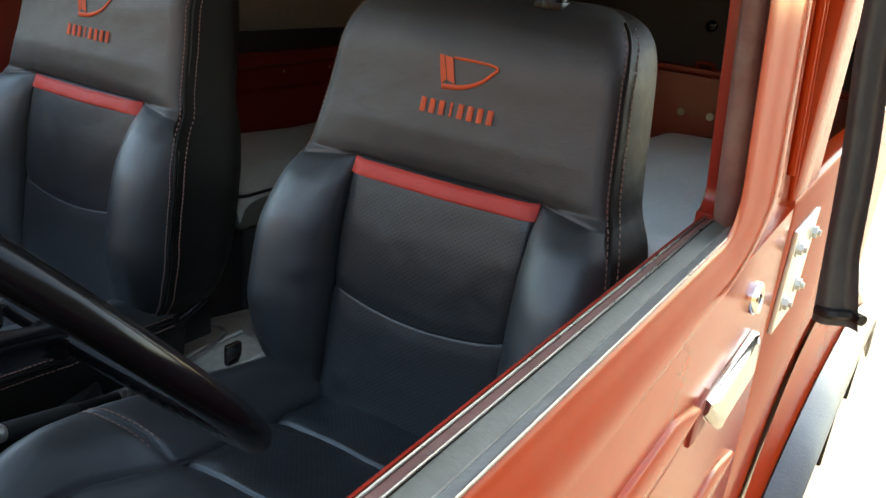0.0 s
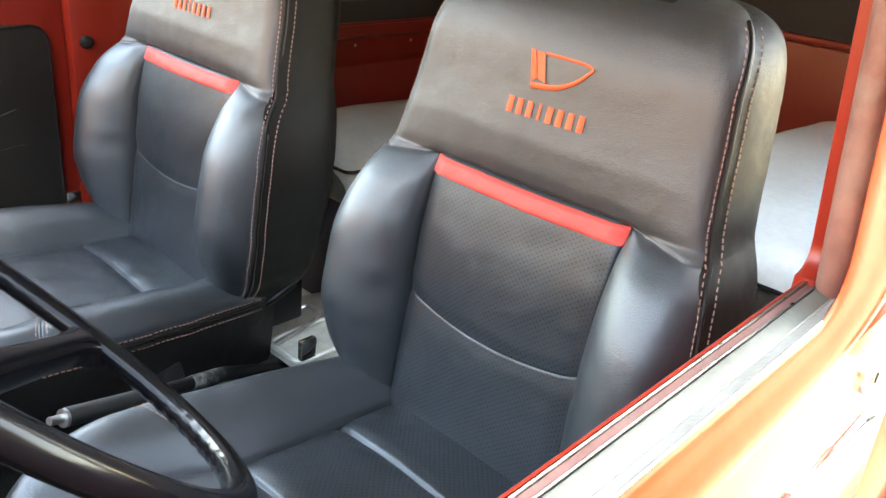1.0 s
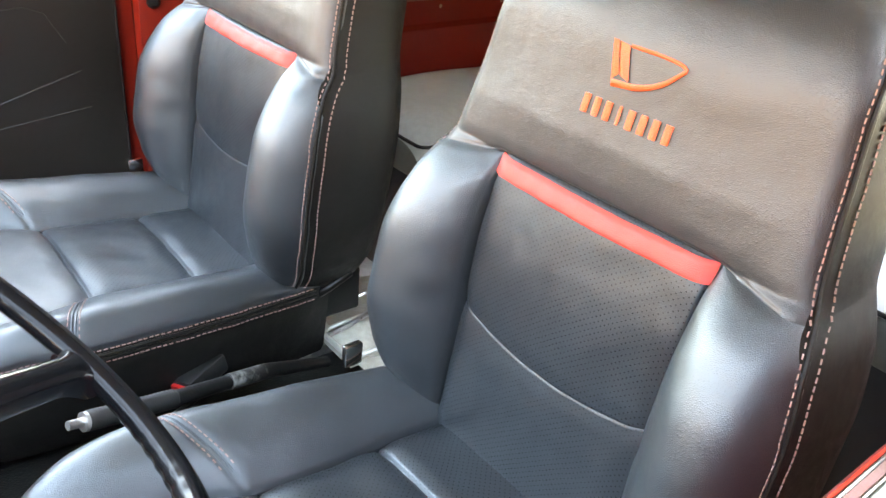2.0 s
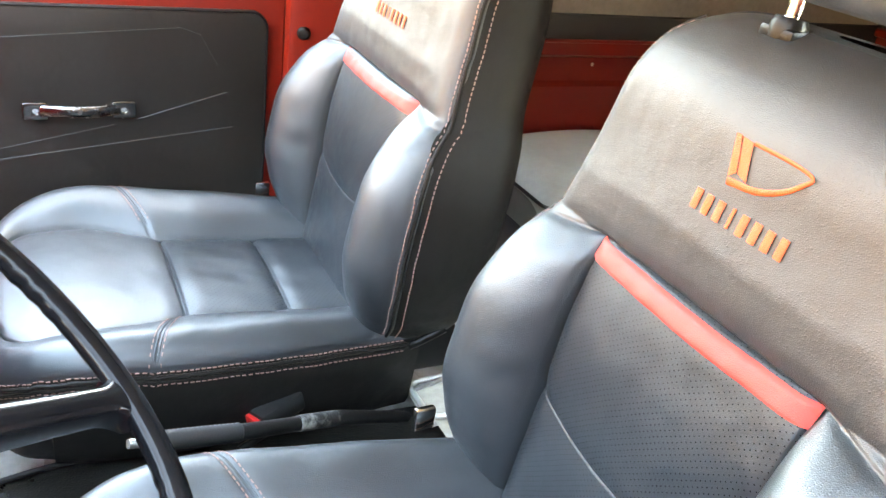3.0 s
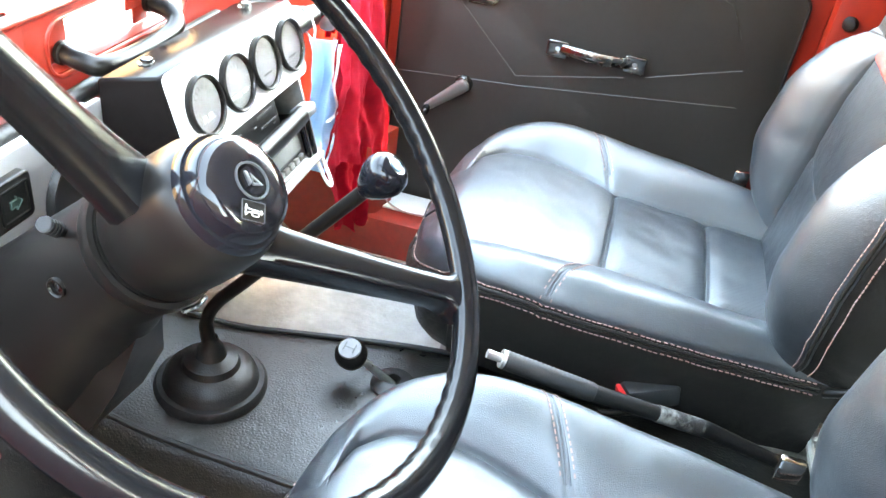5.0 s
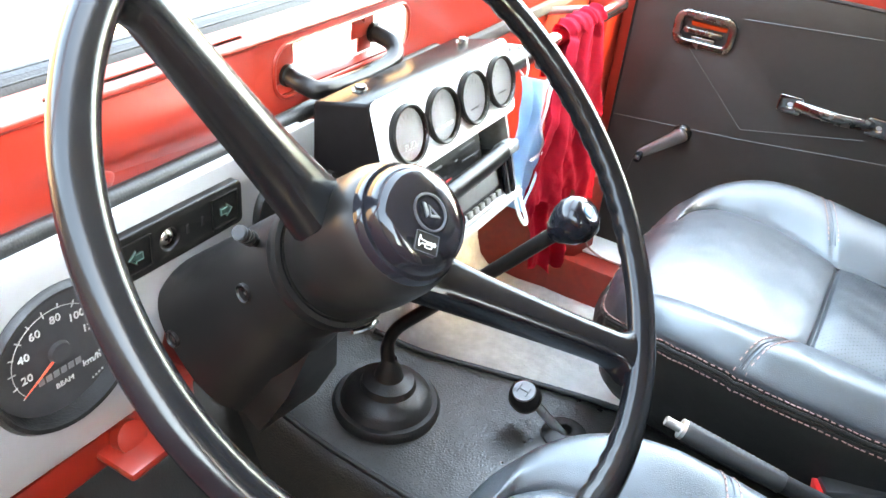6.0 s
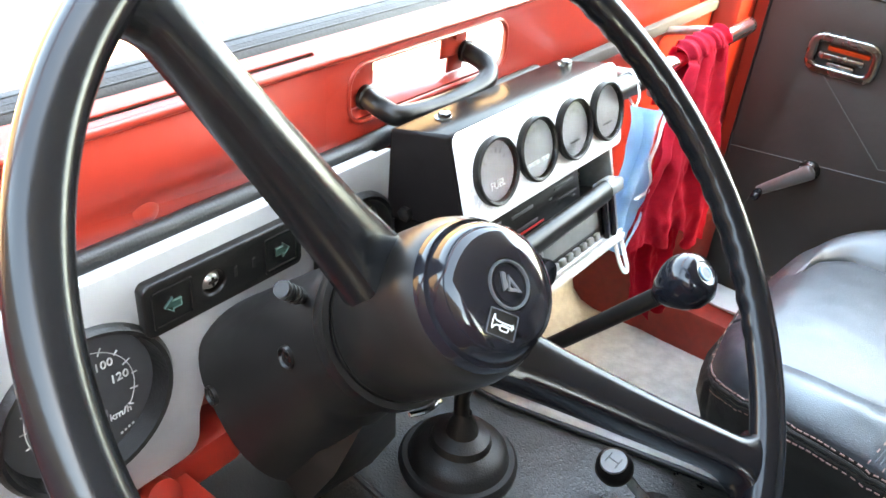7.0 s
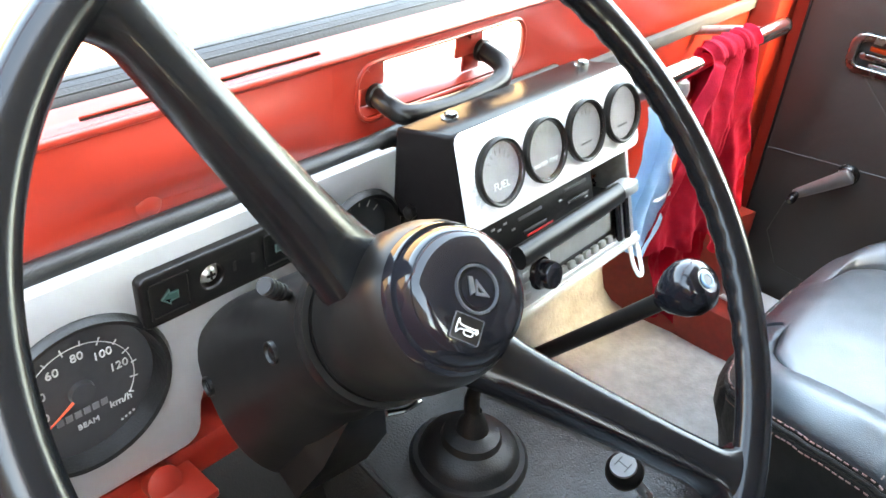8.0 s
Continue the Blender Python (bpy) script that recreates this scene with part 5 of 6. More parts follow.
def paddle(t):
    """Section of the pull handle at a share t of its length: hinged at the top, its lower edge standing off the skin."""
    full = min(1.0, 0.35 + 6.0 * t) * min(1.0, 0.25 + 3.2 * (1.0 - t)) ** 0.6
    y = 0.312 - 0.170 * t
    zt = 1.169 - 0.004 * t
    low = zt - 0.030 * full
    out = -0.7035 - 0.0135 * full
    return [Vector(p) for p in ((-0.7005, y, zt - 0.020), (-0.7005, y - 0.004, zt), (-0.7045, y - 0.004, zt + 0.001), (-0.7080 - 0.003 * full, y - 0.003, zt - 0.003 * full), (0.45 * out - 0.55 * 0.7045 - 0.0042 * full, y - 0.003, 0.45 * low + 0.55 * zt + 0.001), (out - 0.0005, y - 0.002, low + 0.009), (out, y, low + 0.003), (out + 0.002, y, low), (out + 0.006, y, low + 0.002))]


door_part("door_handle", loft([paddle(k / 16) for k in range(17)]), handle_chrome, None, "chromed pull handle", 55)
# raised dark red pad gives the recess shadow ahead of the handle by colour
door_part("handle_shadow_pad", box(-0.7045, -0.6990, 0.290, 0.330, 1.136, 1.172, 0.004), paint_dull)
lk = door_part("lock", lathe([(0.0150, 0), (0.0150, 0.004), (0.0135, 0.0065), (0.0105, 0.0065), (0.0100, 0.005), (0, 0.005)], (-0.6995, 0.167, 1.207), (-1, 0, 0.1), 28), chrome, None, "chromed lock cylinder")
door_part("keyhole", box(-0.7060, -0.7042, 0.1655, 0.1685, 1.203, 1.212), dial, lk)

# body behind the driver's door
solid("wall_left_rear", join(box(-0.6930, -0.66, -1.40, 0.038, 0.60, 1.270, 0.008), box(-0.690, -0.665, -0.10, 0.038, 1.26, 1.80, 0.008)), paint_out, "red body side behind the driver's door", "wall")
solid("wall_left_canvas", box(-0.69, -0.68, -1.38, -0.55, 1.30, 1.80), canvas, "grey canvas side curtain", "canvas")
pl = thing("hinge_plate", (-0.694, -0.04, 1.114), "zinc plated bracket with four nuts on the body side", "bracket")
part("plate", plate([(0.018, 1.118), (0.012, 1.230), (-0.120, 1.228), (-0.098, 1.114)], [], YZ(-0.6955), 0.005, 0.001), zinc, pl)
for y, z in ((-0.004, 1.210), (-0.092, 1.207), (0.001, 1.149), (-0.068, 1.150)):
    part("nut", join(lathe([(0.010, 0), (0.010, 0.0015), (0.007, 0.002)], (-0.698, y, z), (-1, 0, 0), 18), lathe([(0.0072, 0.0015), (0.0072, 0.006), (0.005, 0.007), (0, 0.007)], (-0.698, y, z), (-1, 0, 0), 6), lathe([(0.0036, 0.006), (0.0036, 0.010), (0, 0.010)], (-0.698, y, z), (-1, 0, 0), 10)), zinc, pl, "bright hexagon nut")
flap = thing("canvas_flap", (-0.73, -0.13, 1.08), "black canvas weather flap hanging at the pillar", "flap")


def flap_sheet(u, v):
    z = 1.78 - 0.63 * v
    inner = lerp_table([(1.15, -0.732), (1.315, -0.718), (1.46, -0.703), (1.80, -0.698)], z)
    x = inner - 0.032 * u - 0.012 * max(0, v - 0.88) * 8 * u
    y = 0.032 + 0.006 * math.sin(2 * math.pi * u) + 0.008 * math.sin(6 * v) - 0.02 * max(0, v - 0.85)
    return Vector((x, y, z))


part("flap", shell(surface(16, 60, flap_sheet), 0.006), flare_rubber, flap, angle=60)
part("hem", tube([flap_sheet(k / 12, 0.98) + Vector((-0.004, 0, 0)) for k in range(13)], 0.006, 8), rubber, flap)
flare = thing("fender_flare", (-0.78, -0.75, 0.55), "black rubber wheel arch flare on the body side", "fender")
arch = [(-1.25, 0.66), (-1.12, 0.77), (-1.0, 0.825), (-0.82, 0.868), (-0.63, 0.885), (-0.45, 0.884), (-0.30, 0.862), (-0.18, 0.80), (-0.08, 0.68), (-0.04, 0.60)]
inner_x = [(-1.25, -0.744), (-1.0, -0.740), (-0.63, -0.730), (-0.30, -0.722), (-0.15, -0.714), (-0.04, -0.706)]
outer_x = [(-1.25, -0.775), (-1.0, -0.774), (-0.63, -0.771), (-0.30, -0.766), (-0.15, -0.760), (-0.04, -0.752)]
rr, swell = [], []
for k in range(41):
    y = -0.04 - 1.21 * k / 40
    z, xi_, xo = lerp_table(arch, y), lerp_table(inner_x, y), lerp_table(outer_x, y)
    swell.append([Vector(p) for p in ((-0.700, y, z + 0.075), (0.7 * -0.700 + 0.3 * xi_, y, z + 0.045), (xi_, y, z + 0.006), (xi_, y, z - 0.03), (-0.700, y, z - 0.03))])
    rr.append([Vector(p) for p in ((xi_, y, z + 0.002), (xi_ - 0.003, y, z + 0.007), (xi_ - 0.009, y, z + 0.004), (xo + 0.010, y, z - 0.012), (xo, y, z - 0.024), (xo + 0.001, y, z - 0.048), (xo + 0.006, y, z - 0.048), (xo + 0.014, y, z - 0.026), (xi_, y, z - 0.010))])
part("arch_swell", loft(swell), paint_out, flare, "red painted wheel arch swell", angle=50)
part("flare", loft(rr), flare_rubber, flare, angle=35)
for y, z in ((-0.58, 0.66), (-1.06, 0.58)):
    part("flare_bracket", box(-0.764, -0.750, y, y + 0.018, z, z + 0.20, 0.003), rubber, flare)

# ---- seats ----
SX = -0.315
YC = [(0.88, 0.155), (1.00, 0.136), (1.05, 0.130), (1.12, 0.121), (1.205, 0.101), (1.26, 0.088), (1.30, 0.078), (1.35, 0.068), (1.385, 0.050), (1.41, 0.022), (1.422, -0.005)]
WZ = [(0.88, 0.172), (0.91, 0.204), (0.95, 0.226), (1.02, 0.240), (1.10, 0.239), (1.17, 0.228), (1.225, 0.207), (1.32, 0.193), (1.36, 0.188), (1.385, 0.181), (1.40, 0.171), (1.412, 0.155), (1.419, 0.135), (1.422, 0.11)]
YB = [(0.88, 0.025), (1.0, 0.008), (1.2, -0.022), (1.36, -0.048), (1.40, -0.046), (1.422, -0.030)]
BO = [(0.88, 0.004), (0.93, 0.026), (0.98, 0.052), (1.04, 0.066), (1.12, 0.060), (1.175, 0.040), (1.200, 0.018), (1.215, 0.0)]
XI = 0.128
SEAM_UP = 1.2145


def seam_low(x):
    return 1.052 - 0.016 * (1 - min(1, abs(x) / XI) ** 2)


def seam_up(x):
    return SEAM_UP - 0.010 * max(0, abs(x) - XI) / 0.07


def close_up(t):
    """Steps from 0 to 1 that crowd at both ends."""
    return t - 0.85 * math.sin(2 * math.pi * t) / (2 * math.pi)


def dent(d, depth, width):
    return -depth * math.exp(-(d / width) ** 2)


def back_front(x, z):
    """Front face of the backrest: depth at offset x and height z."""
    w = lerp_table(WZ, z)
    ax = abs(x)
    y = lerp_table(YC, z)
    if ax > XI and z < 1.23:
        y += lerp_table(BO, z) * math.sin(math.pi * min(1, 0.04 + 0.96 * (ax - XI) / max(1e-3, w - XI)) * 0.88) ** 0.75
    up = seam_up(x)
    y += dent(z - up, 0.0038 if ax < 0.19 else 0.0025, 0.0028) + dent(z - up, 0.003, 0.012)
    if z < up:
        y += dent(ax - XI, 0.0045, 0.0028) + dent(ax - XI, 0.004, 0.012)
        if ax < XI:
            y += dent(z - seam_low(x), 0.0010, 0.0016) + dent(z - seam_low(x), 0.0020, 0.012)
            y += 0.006 * math.cos(math.pi * 0.5 * x / XI)
        y += dent(math.hypot(ax - XI - 0.006, z - 1.052), 0.003, 0.016)
        y += dent(math.hypot(ax - XI - 0.004, z - 1.204), 0.0045, 0.012)
    else:
        y += 0.010 * math.cos(math.pi * 0.5 * min(1, ax / w)) * min(1, (z - up) / 0.05)
    er = 0.024 + 0.008 * max(0.0, min(1.0, (1.20 - z) / 0.10))
    t = (ax - (w - er)) / er
    if t > 0:
        y -= er * 0.9 * (1 - math.sqrt(max(0.0, 1 - min(1, t) ** 2)))
    y += 0.0008 * noise.noise(Vector((x * 14, z * 14, 3.1))) + 0.0008 * noise.noise(Vector((x * 45, z * 40, 7.7)))
    return y


def seat(group):
    s = thing("car_seat", (SX, 0.30, 0.64), "black leather bucket seat with red bar and pink stitching", "seat", "", group)
    NE, NC, NS, NB = 34, 64, 8, 14
    NX = 2 * NE + NC
    zs = [0.88 + (1.052 - 0.88) * close_up(k / 50) for k in range(50)] + [1.052 + (SEAM_UP - 1.052) * close_up(k / 50) for k in range(50)] + [SEAM_UP + (1.422 - SEAM_UP) * close_up(k / 60) for k in range(61)]
    NZ, J1, J2 = 160, 50, 100

    def column(i, w):
        xi = min(XI, 0.68 * w)
        if i < NE:
            return -w + (w - xi) * close_up(i / NE)
        if i > NE + NC:
            return xi + (w - xi) * close_up((i - NE - NC) / NE)
        return -xi + 2 * xi * close_up((i - NE) / NC)
    loops = []
    for z0 in zs:
        w = lerp_table(WZ, z0)
        row = []
        for i in range(NX + 1):
            x = column(i, w)
            z = z0 + (seam_low(x) - 1.052) * max(0.0, 1 - abs(z0 - 1.052) / 0.07) + (seam_up(x) - SEAM_UP) * max(0.0, 1 - abs(z0 - SEAM_UP) / 0.05)
            row.append(Vector((SX + x, back_front(x, z), z)))
        yb = lerp_table(YB, z0)
        a, b = row[-1], row[0]
        for k in range(1, NS + 1):
            t = k / (NS + 1)
            row.append(Vector((SX + w + 0.008 * math.sin(math.pi * t) - 0.010 * max(0, t - 0.8) * 5, a.y + (yb - a.y) * t, a.z + (z0 - a.z) * t)))
        for k in range(NB + 1):
            q = k / NB
            row.append(Vector((SX + w * (0.95 - 1.9 * q), yb - 0.012 * math.sin(math.pi * q), z0)))
        for k in range(1, NS + 1):
            t = k / (NS + 1)
            row.append(Vector((SX - w - 0.008 * math.sin(math.pi * t) + 0.010 * max(0, (1 - t) - 0.8) * 5, yb + (b.y - yb) * t, z0 + (b.z - z0) * t)))
        loops.append(row)
    n = len(loops[0])

    def region(i, j):
        if i >= NX:
            return "side_cover"
        if j >= J2:
            return "upper_panel"
        if i < NE:
            return "bolster_l"
        if i >= NE + NC:
            return "bolster_r"
        return "lumbar_panel" if j >= J1 else "lower_panel"
    faces = {}
    for j in range(NZ):
        for i in range(n):
            faces.setdefault(region(i, j), []).append(((j, i), (j, (i + 1) % n), (j + 1, (i + 1) % n), (j + 1, i)))
    back = part("backrest", loft([[loops[-1][i] for i in range(n)], [loops[-1][i].lerp(Vector((SX, -0.018, 1.424)), 0.6) for i in range(n)]], caps=False), leather, s)
    for reg, fs in faces.items():
        bm = bmesh.new()
        seen = {}
        for f in fs:
            vs = []
            for key in f:
                if key not in seen:
                    seen[key] = bm.verts.new(loops[key[0]][key[1]])
                vs.append(seen[key])
            bm.faces.new(vs)
        nm = "bolster" if reg.startswith("bolster") else reg
        part(nm, bm, {"upper_panel": yoke_leather, "lumbar_panel": leather_holes, "lower_panel": leather_holes, "side_cover": leather_smooth}.get(reg, leather), back, "perforated leather" if reg in ("lumbar_panel", "lower_panel") else "", angle=75)
    # red bar above the perforated panel
    def bar(u, v):
        x = -XI - 0.001 + (2 * XI + 0.002) * u
        z = 1.1945 + 0.0185 * v
        edge = min(1.0, 4 * u + 0.1, 4 * (1 - u) + 0.1)
        return Vector((SX + x, back_front(x * 0.97, z) + 0.0012 + (0.0022 * math.sin(math.pi * v) ** 0.4) * edge + 0.0008 * noise.noise(Vector((x * 60, z * 90, 1))), z))
    part("red_bar", surface(70, 12, bar), red_leather, back, "glossy red leather bar", angle=75)
    # plain shapes standing for the embroidered mark
    def on_back(x, z, lift=0.0012):
        return Vector((SX + x, back_front(x, z) + lift, z))

    def patch(poly, name, n_fill=7):
        bm = bmesh.new()
        vs = [bm.verts.new((x, z, 0)) for x, z in poly]
        bm.faces.new(vs)
        bmesh.ops.triangulate(bm, faces=bm.faces[:])
        bmesh.ops.subdivide_edges(bm, edges=bm.edges[:], cuts=2, use_grid_fill=True)
        for v in bm.verts:
            v.co = on_back(v.co.x, v.co.y)
        bmesh.ops.solidify(bm, geom=bm.faces[:], thickness=0.0007)
        return part(name, bm, thread_orange, back, "orange embroidered mark", angle=60)
    patch([(0.027, 1.3525), (0.021, 1.3525), (0.0115, 1.3270), (0.0175, 1.3215)], "mark_blade")
    patch([(0.0195, 1.3520), (0.0085, 1.3510), (-0.0005, 1.3235), (0.0100, 1.3265)], "mark_blade")
    ring_o, ring_i = [], []
    for k in range(25):
        t = k / 24
        ring_o.append((0.007 - 0.058 * math.sin(math.pi / 2 * t) , 1.3510 - 0.0055 * t ** 3))
    lo = [(0.016, 1.3180), (-0.012, 1.3212), (-0.034, 1.3305), (-0.051, 1.3455)]
    part("mark_curve", tube([on_back(x, z, 0.0012) for x, z in ring_o], 0.0016, 8, flat=0.4, up=(0, 1, 0)), thread_orange, back)
    part("mark_curve", tube([on_back(p.x, p.y, 0.0012) for p in smooth_path([(a, b, 0) for a, b in lo], 8)], [0.0032 - 0.0017 * k / 24 for k in range(25)], 8, flat=0.3, up=(0, 1, 0)), thread_orange, back)
    for k in range(8):
        x = 0.0360 - 0.0127 * k
        wd = 0.0016 if k == 3 else 0.0037
        zc = 1.2945 + 0.0000 * k
        part("mark_bar", tube([on_back(x, zc - 0.0080, 0.0010), on_back(x, zc, 0.0012), on_back(x, zc + 0.0080, 0.0010)], wd, 8, flat=0.25, up=(0, 1, 0)), thread_orange, back)

    # piping and paired stitch lines round the backrest edge
    def edge_pt(side, z, inset, lift):
        w = lerp_table(WZ, z)
        x = side * (w - inset)
        return Vector((SX + x, back_front(x, z) + lift, z))

    def inset_for(side, z, dist):
        """How far in from the edge a line lies that runs dist along the skin."""
        w = lerp_table(WZ, z)
        y0, q = back_front(side * w, z), 0.0
        while q < dist and math.hypot(q, back_front(side * (w - q), z) - y0) < dist:
            q += 0.0003
        return q
    zz = [0.90 + (1.408 - 0.90) * k / 60 for k in range(61)]
    for side in (-1, 1):
        part("piping", tube([edge_pt(side, z, inset_for(side, z, 0.004), 0.0006) for z in zz], 0.0026, 8), leather_smooth, back)
        for inset in (0.0095, -0.001):
            bm = bmesh.new()
            k = 0
            z = 0.905
            while z < 1.405:
                pts = []
                for q in (z, z + 0.0042):
                    if inset > 0:
                        pts.append(edge_pt(side, q, inset_for(side, q, 0.0105), 0.0006))
                    else:
                        w = lerp_table(WZ, q)
                        pts.append(Vector((SX + side * (w + 0.0032), back_front(side * w, q) - 0.0090, q)))
                d = (pts[1] - pts[0]).normalized()
                m = Matrix.Translation((pts[0] + pts[1]) / 2) @ frame_of(d)
                bmesh.ops.create_cube(bm, size=1, matrix=m @ Matrix.Diagonal((0.0012, 0.0012, 0.0044, 1)))
                z += 0.0062
            tagged(part("stitching", bm, thread, back, "pale pink stitching", angle=30), kind="stuff")
    part("hem", tube([loops[0][k] + Vector((0, 0, -0.001)) for k in range(NX, n)] + [loops[0][0]], 0.0035, 8), leather_smooth, back)
    # headrest and its posts
    for x in (-0.072, 0.072):
        part("headrest_guide", join(lathe([(0.015, -0.006), (0.016, 0.006), (0.013, 0.012), (0.0075, 0.012)], (SX + x, 0.008, 1.418), (0, -0.1, 1), 20), box(SX + x - 0.018, SX + x + 0.018, -0.008, 0.022, 1.408, 1.423, 0.004)), plastic, s)
        part("headrest_post", tube([(SX + x, 0.008, 1.42), (SX + x, 0.004, 1.50)], 0.0065, 12), chrome, s)
    hr = []
    for k in range(17):
        a = math.pi * k / 16
        zz_ = 1.532 - 0.084 * math.cos(a)
        sc = 0.55 + 0.45 * math.sin(a) ** 0.5
        hr.append([Vector((SX + 0.125 * sc * math.copysign(abs(math.cos(b)) ** 0.6, math.cos(b)), 0.006 + 0.050 * sc * math.copysign(abs(math.sin(b)) ** 0.8, math.sin(b)), zz_)) for b in [2 * math.pi * j / 36 for j in range(36)]])
    part("headrest", loft(hr), leather, s, angle=70)

    # cushion
    XC = 0.126

    def half_w(y):
        return lerp_table([(0.08, 0.200), (0.18, 0.214), (0.30, 0.228), (0.42, 0.236), (0.50, 0.232), (0.55, 0.218), (0.59, 0.190), (0.615, 0.150), (0.628, 0.09)], y)

    def insert_w(y):
        return lerp_table([(0.10, 0.112), (0.236, 0.118), (0.31, 0.116), (0.376, 0.119), (0.43, 0.136), (0.49, 0.148), (0.55, 0.145), (0.585, 0.120), (0.60, 0.06)], y)

    def top(x, y):
        w = half_w(y)
        ax = abs(x)
        z = lerp_table([(0.08, 0.900), (0.20, 0.906), (0.30, 0.914), (0.42, 0.928), (0.52, 0.938), (0.58, 0.932), (0.61, 0.918), (0.628, 0.900)], y)
        wi = insert_w(y)
        if ax > wi:
            t = min(1, (ax - wi) / max(0.01, w - wi))
            z += lerp_table([(0.0, 0.0), (0.35, 0.030), (0.70, 0.040), (1.0, 0.030)], t) * lerp_table([(0.08, 0.75), (0.3, 1.0), (0.45, 0.95), (0.54, 0.6), (0.60, 0.15)], y)
        z += (dent(ax - wi, 0.0045, 0.0028) + dent(ax - wi, 0.004, 0.014)) * (1 if y < 0.595 else 0)
        if ax < wi:
            for q, dep in ((0.376, 0.010), (0.236, 0.010)):
                z += dent(y - q, dep * 0.45, 0.0028) + dent(y - q, dep * 0.4, 0.014)
            z += 0.006 * math.cos(math.pi * 0.5 * ax / XC)
        ys = 0.402 + 0.43 * (ax - 0.160)
        if ax > wi:
            z += dent(y - ys, 0.0025, 0.004)
        t = (ax - (w - 0.035)) / 0.035
        if t > 0:
            z -= 0.024 * (1 - math.sqrt(max(0, 1 - min(1, t) ** 2)))
        z += 0.0025 * noise.noise(Vector((x * 11, y * 11, 5.5))) + 0.001 * noise.noise(Vector((x * 40, y * 34, 9.5)))
        return z
    ys_ = [0.08 + 0.156 * close_up(k / 36) for k in range(36)] + [0.236 + 0.140 * close_up(k / 36) for k in range(36)] + [0.376 + 0.219 * close_up(k / 56) for k in range(56)] + [0.595 + 0.033 * (1 - (1 - k / 22) ** 1.6) for k in range(23)]
    NYc, Q1, Q2, Q3 = len(ys_) - 1, 36, 72, 128
    NCE, NCC = 32, 64
    NXc = 2 * NCE + NCC
    grid = []
    for y in ys_:
        w, wi = half_w(y), min(insert_w(y), 0.8 * half_w(y))
        grid.append([((-w + (w - wi) * close_up(i / NCE)) if i < NCE else (wi + (w - wi) * close_up((i - NCE - NCC) / NCE)) if i > NCE + NCC else (-wi + 2 * wi * close_up((i - NCE) / NCC)), y) for i in range(NXc + 1)])
    regs = {}
    for j in range(NYc):
        for i in range(NXc):
            r = "cushion_nose" if j >= Q3 else "cushion_bolster_l" if i < NCE else "cushion_bolster_r" if i >= NCE + NCC else "front_insert" if j >= Q2 else "centre_insert" if j >= Q1 else "rear_insert"
            regs.setdefault(r, []).append(((j, i), (j, i + 1), (j + 1, i + 1), (j + 1, i)))
    skirt = []
    outline = [(-half_w(y), y) for y in ys_] + [(half_w(y), y) for y in reversed(ys_)]
    for lev, dz, inset in ((0, 0.0, 0.0), (1, -0.012, -0.004), (2, -0.045, -0.002), (3, -0.085, 0.004), (4, -0.125, 0.012), (5, -0.150, 0.025)):
        row = []
        for x, y in outline:
            base = top(x, y)
            g = 0.85 - 0.0
            wob = 0.004 * noise.noise(Vector((x * 20, y * 20, lev * 1.3))) * (lev > 1)
            drop = dz * lerp_table([(0.08, 0.9), (0.45, 1.0), (0.63, 0.85)], y)
            row.append(Vector((SX + x * (1 - inset / 0.22) + wob, y - inset * (1 if y > 0.55 else 0) + (0.006 * (lev in (1, 2)) if y > 0.6 else 0), base + drop)))
        skirt.append(row)
    cush = part("cushion", loft(skirt, caps=False), leather_smooth, s, angle=60)
    for r, fs in regs.items():
        bm = bmesh.new()
        seen = {}
        for f in fs:
            vs = []
            for key in f:
                if key not in seen:
                    x, y = grid[key[0]][key[1]]
                    seen[key] = bm.verts.new((SX + x, y, top(x, y)))
                vs.append(seen[key])
            bm.faces.new(vs)
        part("cushion_bolster" if r.startswith("cushion_b") else r, bm, leather_holes if r.endswith("insert") and r != "front_insert" else leather, cush, "perforated leather" if r.endswith("insert") and r != "front_insert" else "", angle=75)

    def rim_point(x, y, drop, out):
        nrm = Vector((x, max(0, y - 0.42) * 0.9, 0)).normalized() if y > 0.42 else Vector((math.copysign(1, x), 0, 0))
        return Vector((SX + x, y, top(x, y) - drop)) + nrm * out
    path = [(-half_w(y), y) for y in ys_ if y > 0.10]
    path += [(half_w(y), y) for y in reversed(ys_) if y > 0.10]
    dense = smooth_path([(x, y, 0) for x, y in path[::3]], 10)
    part("piping", tube([rim_point(p.x, p.y, 0.006, 0.0035) for p in dense[::4]], 0.0026, 8), leather_smooth, cush)
    part("piping", tube([rim_point(p.x, p.y, 0.0115, 0.0040) for p in dense[::4]], 0.0022, 8), leather_smooth, cush)
    for drop, out in ((0.001, 0.0012), (0.016, 0.0045)):
        bm = bmesh.new()
        acc, last = 0.0, None
        for p in dense:
            q = rim_point(p.x, p.y, drop, out)
            if last is not None:
                acc += (q - last).length
                if acc > 0.0064 and (q - last).length > 1e-6:
                    acc = 0.0
                    bmesh.ops.create_cube(bm, size=1, matrix=Matrix.Translation(q) @ frame_of((q - last).normalized()) @ Matrix.Diagonal((0.0012, 0.0012, 0.0046, 1)))
            last = q
        tagged(part("stitching", bm, thread, cush, "pale pink stitching", angle=30), kind="stuff")
    # crosswise stitch bands over the bolsters
    for side in (-1, 1):
        for dy in (-0.0065, 0.0065):
            bm = bmesh.new()
            for k in range(16):
                ax = 0.142 + (0.232 - 0.142) * k / 15
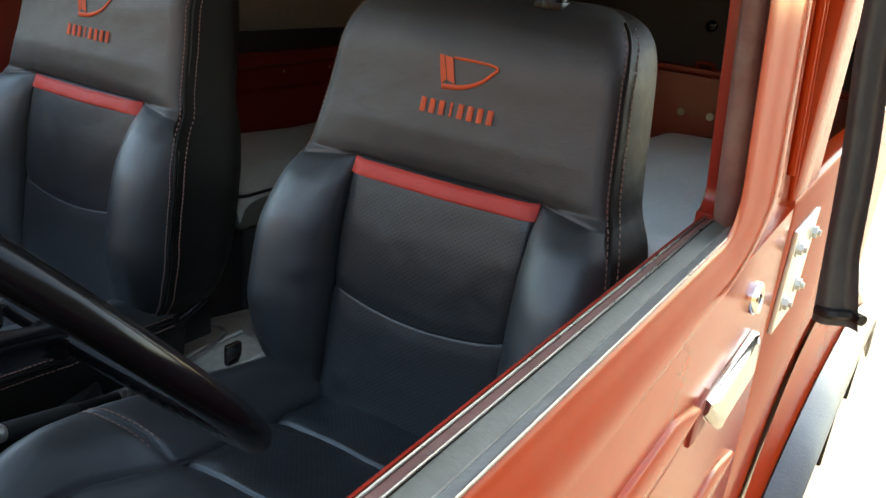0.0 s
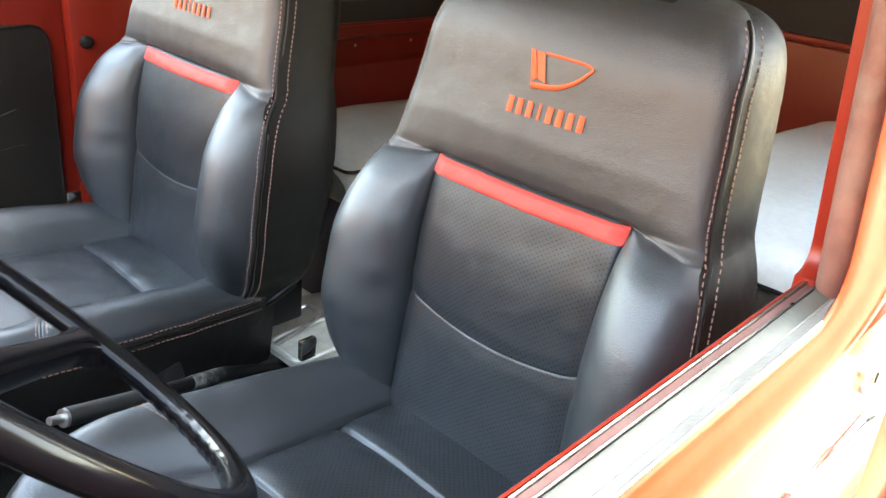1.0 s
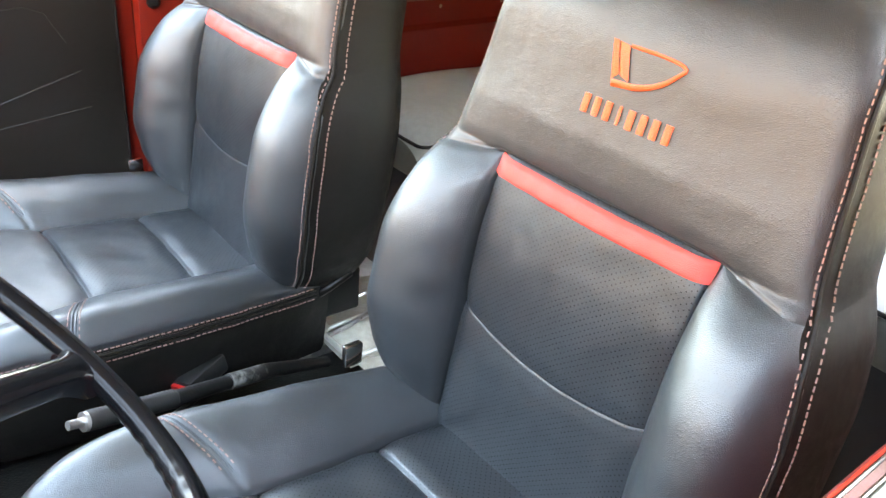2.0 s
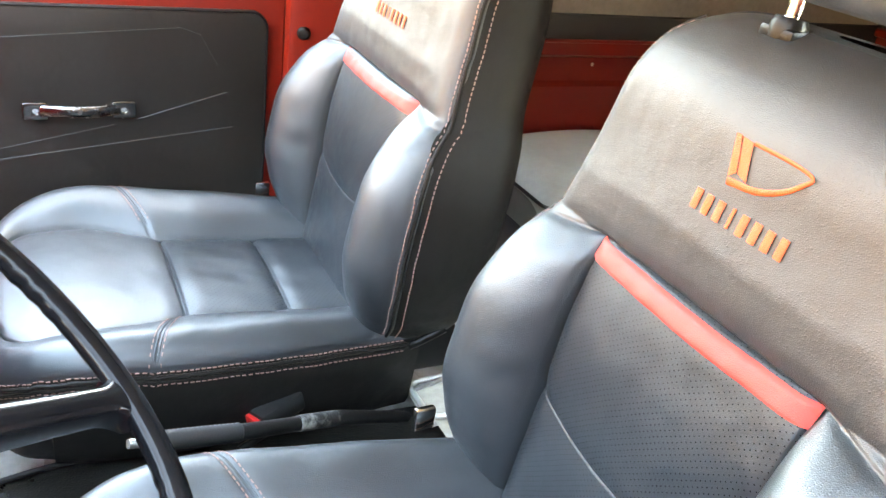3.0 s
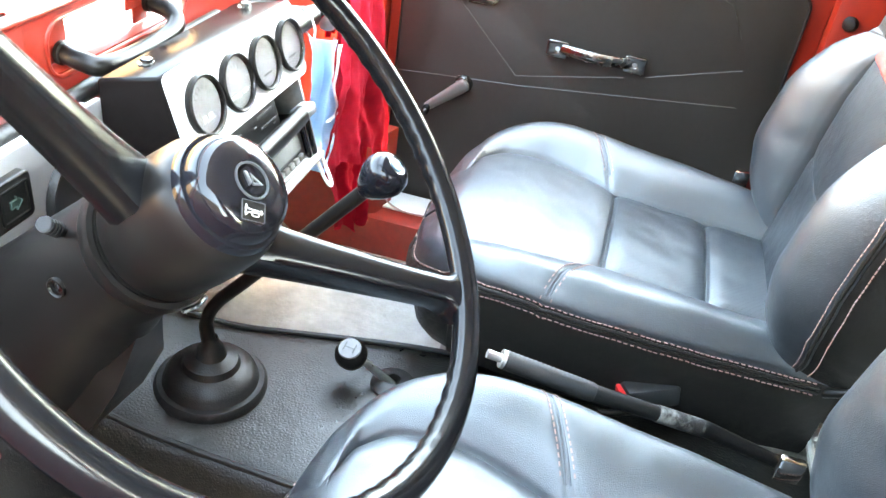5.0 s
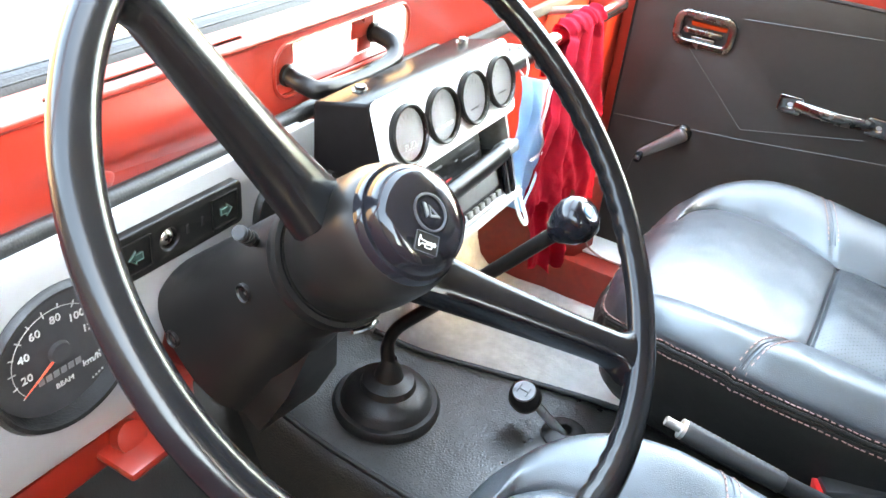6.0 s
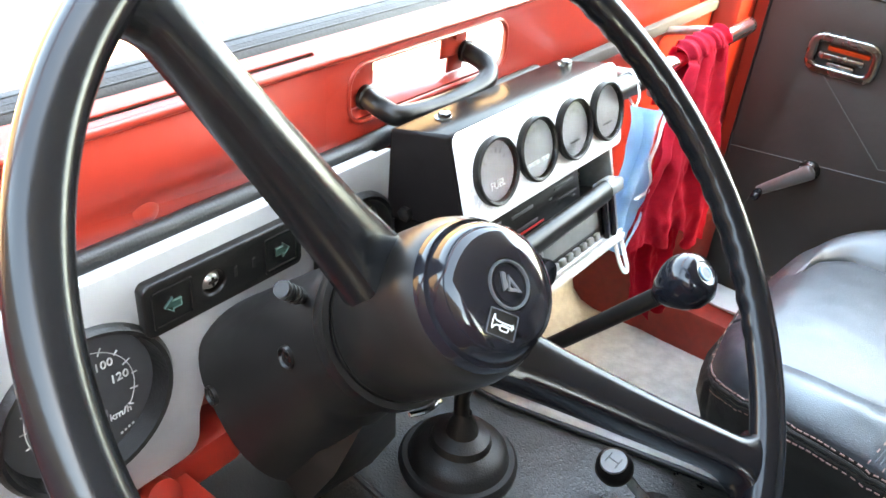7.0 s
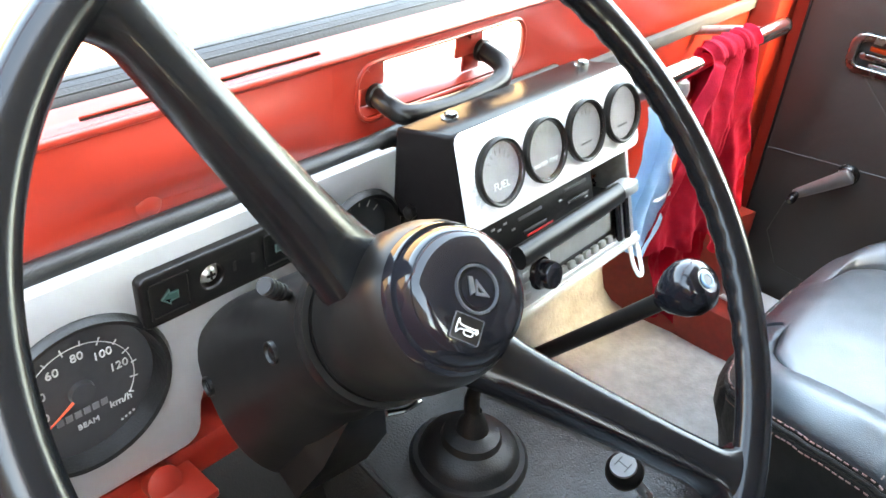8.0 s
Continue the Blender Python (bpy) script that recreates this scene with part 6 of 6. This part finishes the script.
                yy = 0.402 + 0.43 * (ax - 0.160) + dy
                x = side * ax
                if ax < half_w(yy) - 0.003:
                    a, b = Vector((SX + x, yy, top(x, yy) + 0.0005)), Vector((SX + x + side * 0.004, yy + 0.0017, top(x + side * 0.004, yy + 0.0017) + 0.0005))
                    bmesh.ops.create_cube(bm, size=1, matrix=Matrix.Translation((a + b) / 2) @ frame_of((b - a).normalized()) @ Matrix.Diagonal((0.0012, 0.0012, 0.0044, 1)))
            tagged(part("stitching", bm, thread, cush, "pale pink stitching", angle=30), kind="stuff")
        for dy in (-0.0022, 0.0022):
            line = []
            for k in range(20):
                ax = 0.138 + (0.238 - 0.138) * k / 19
                yy = 0.402 + 0.43 * (ax - 0.160) + dy
                if ax < half_w(yy) - 0.001:
                    line.append(Vector((SX + side * ax, yy, top(side * ax, yy) + 0.0002)))
            part("welt", tube(line, 0.0013, 8), leather, cush)
    # recliner, hinge flap and runners
    for side in (-1, 1):
        part("recliner", join(box(SX + side * 0.188 - 0.006, SX + side * 0.188 + 0.006, 0.02, 0.13, 0.835, 0.905, 0.004), tube([(SX + side * 0.195, 0.10, 0.880), (SX + side * 0.212, 0.085, 0.900), (SX + side * 0.212, 0.050, 0.915)], 0.006, 10)), plastic, s)
        part("runner", join(box(SX + side * 0.17 - 0.016, SX + side * 0.17 + 0.016, 0.06, 0.56, 0.758, 0.772, 0.003), box(SX + side * 0.17 - 0.010, SX + side * 0.17 + 0.010, 0.04, 0.54, 0.772, 0.790, 0.003)), steel, s, "worn steel seat runner")
    part("seat_base", box(SX - 0.165, SX + 0.165, 0.08, 0.54, 0.60, 0.76, 0.008), canvas_dark, s)
    part("buckle_tongue", join(box(SX + 0.236, SX + 0.246, 0.175, 0.200, 0.915, 0.945, 0.003)), chrome, s)
    return s


drv = seat("front seats")
pas = copy_thing(drv, Matrix.Translation((SX + 0.635, 0.322, 0.64)))
tagged(pas, "black leather passenger bucket seat beside the vinyl door panel", "seat", "front seats")
bt = thing("seat_track_tray", (0.14, 0.08, 0.765), "worn white metal seat track cover between the seats", "seat track")
part("cover", loft([[Vector((x, y, z)) for x, z in ((0.060, 0.785), (0.064, 0.797), (0.138, 0.800), (0.142, 0.785))] for y in (-0.04, 0.098)]), floor_rubber, bt)
part("rim", tube(smooth_path([(0.062, -0.04, 0.800), (0.062, 0.060, 0.800), (0.066, 0.094, 0.801), (0.10, 0.099, 0.802), (0.134, 0.096, 0.803), (0.142, 0.06, 0.803), (0.142, -0.04, 0.803)], 5), 0.0038, 10), zinc, bt)
part("tab", box(0.146, 0.176, 0.070, 0.092, 0.784, 0.790, 0.002), zinc, bt)
part("lever", tube(smooth_path([(0.125, 0.10, 0.802), (0.128, 0.04, 0.812), (0.15, -0.01, 0.812), (0.19, -0.02, 0.806), (0.195, 0.00, 0.802)], 5), 0.004, 8), steel, bt)
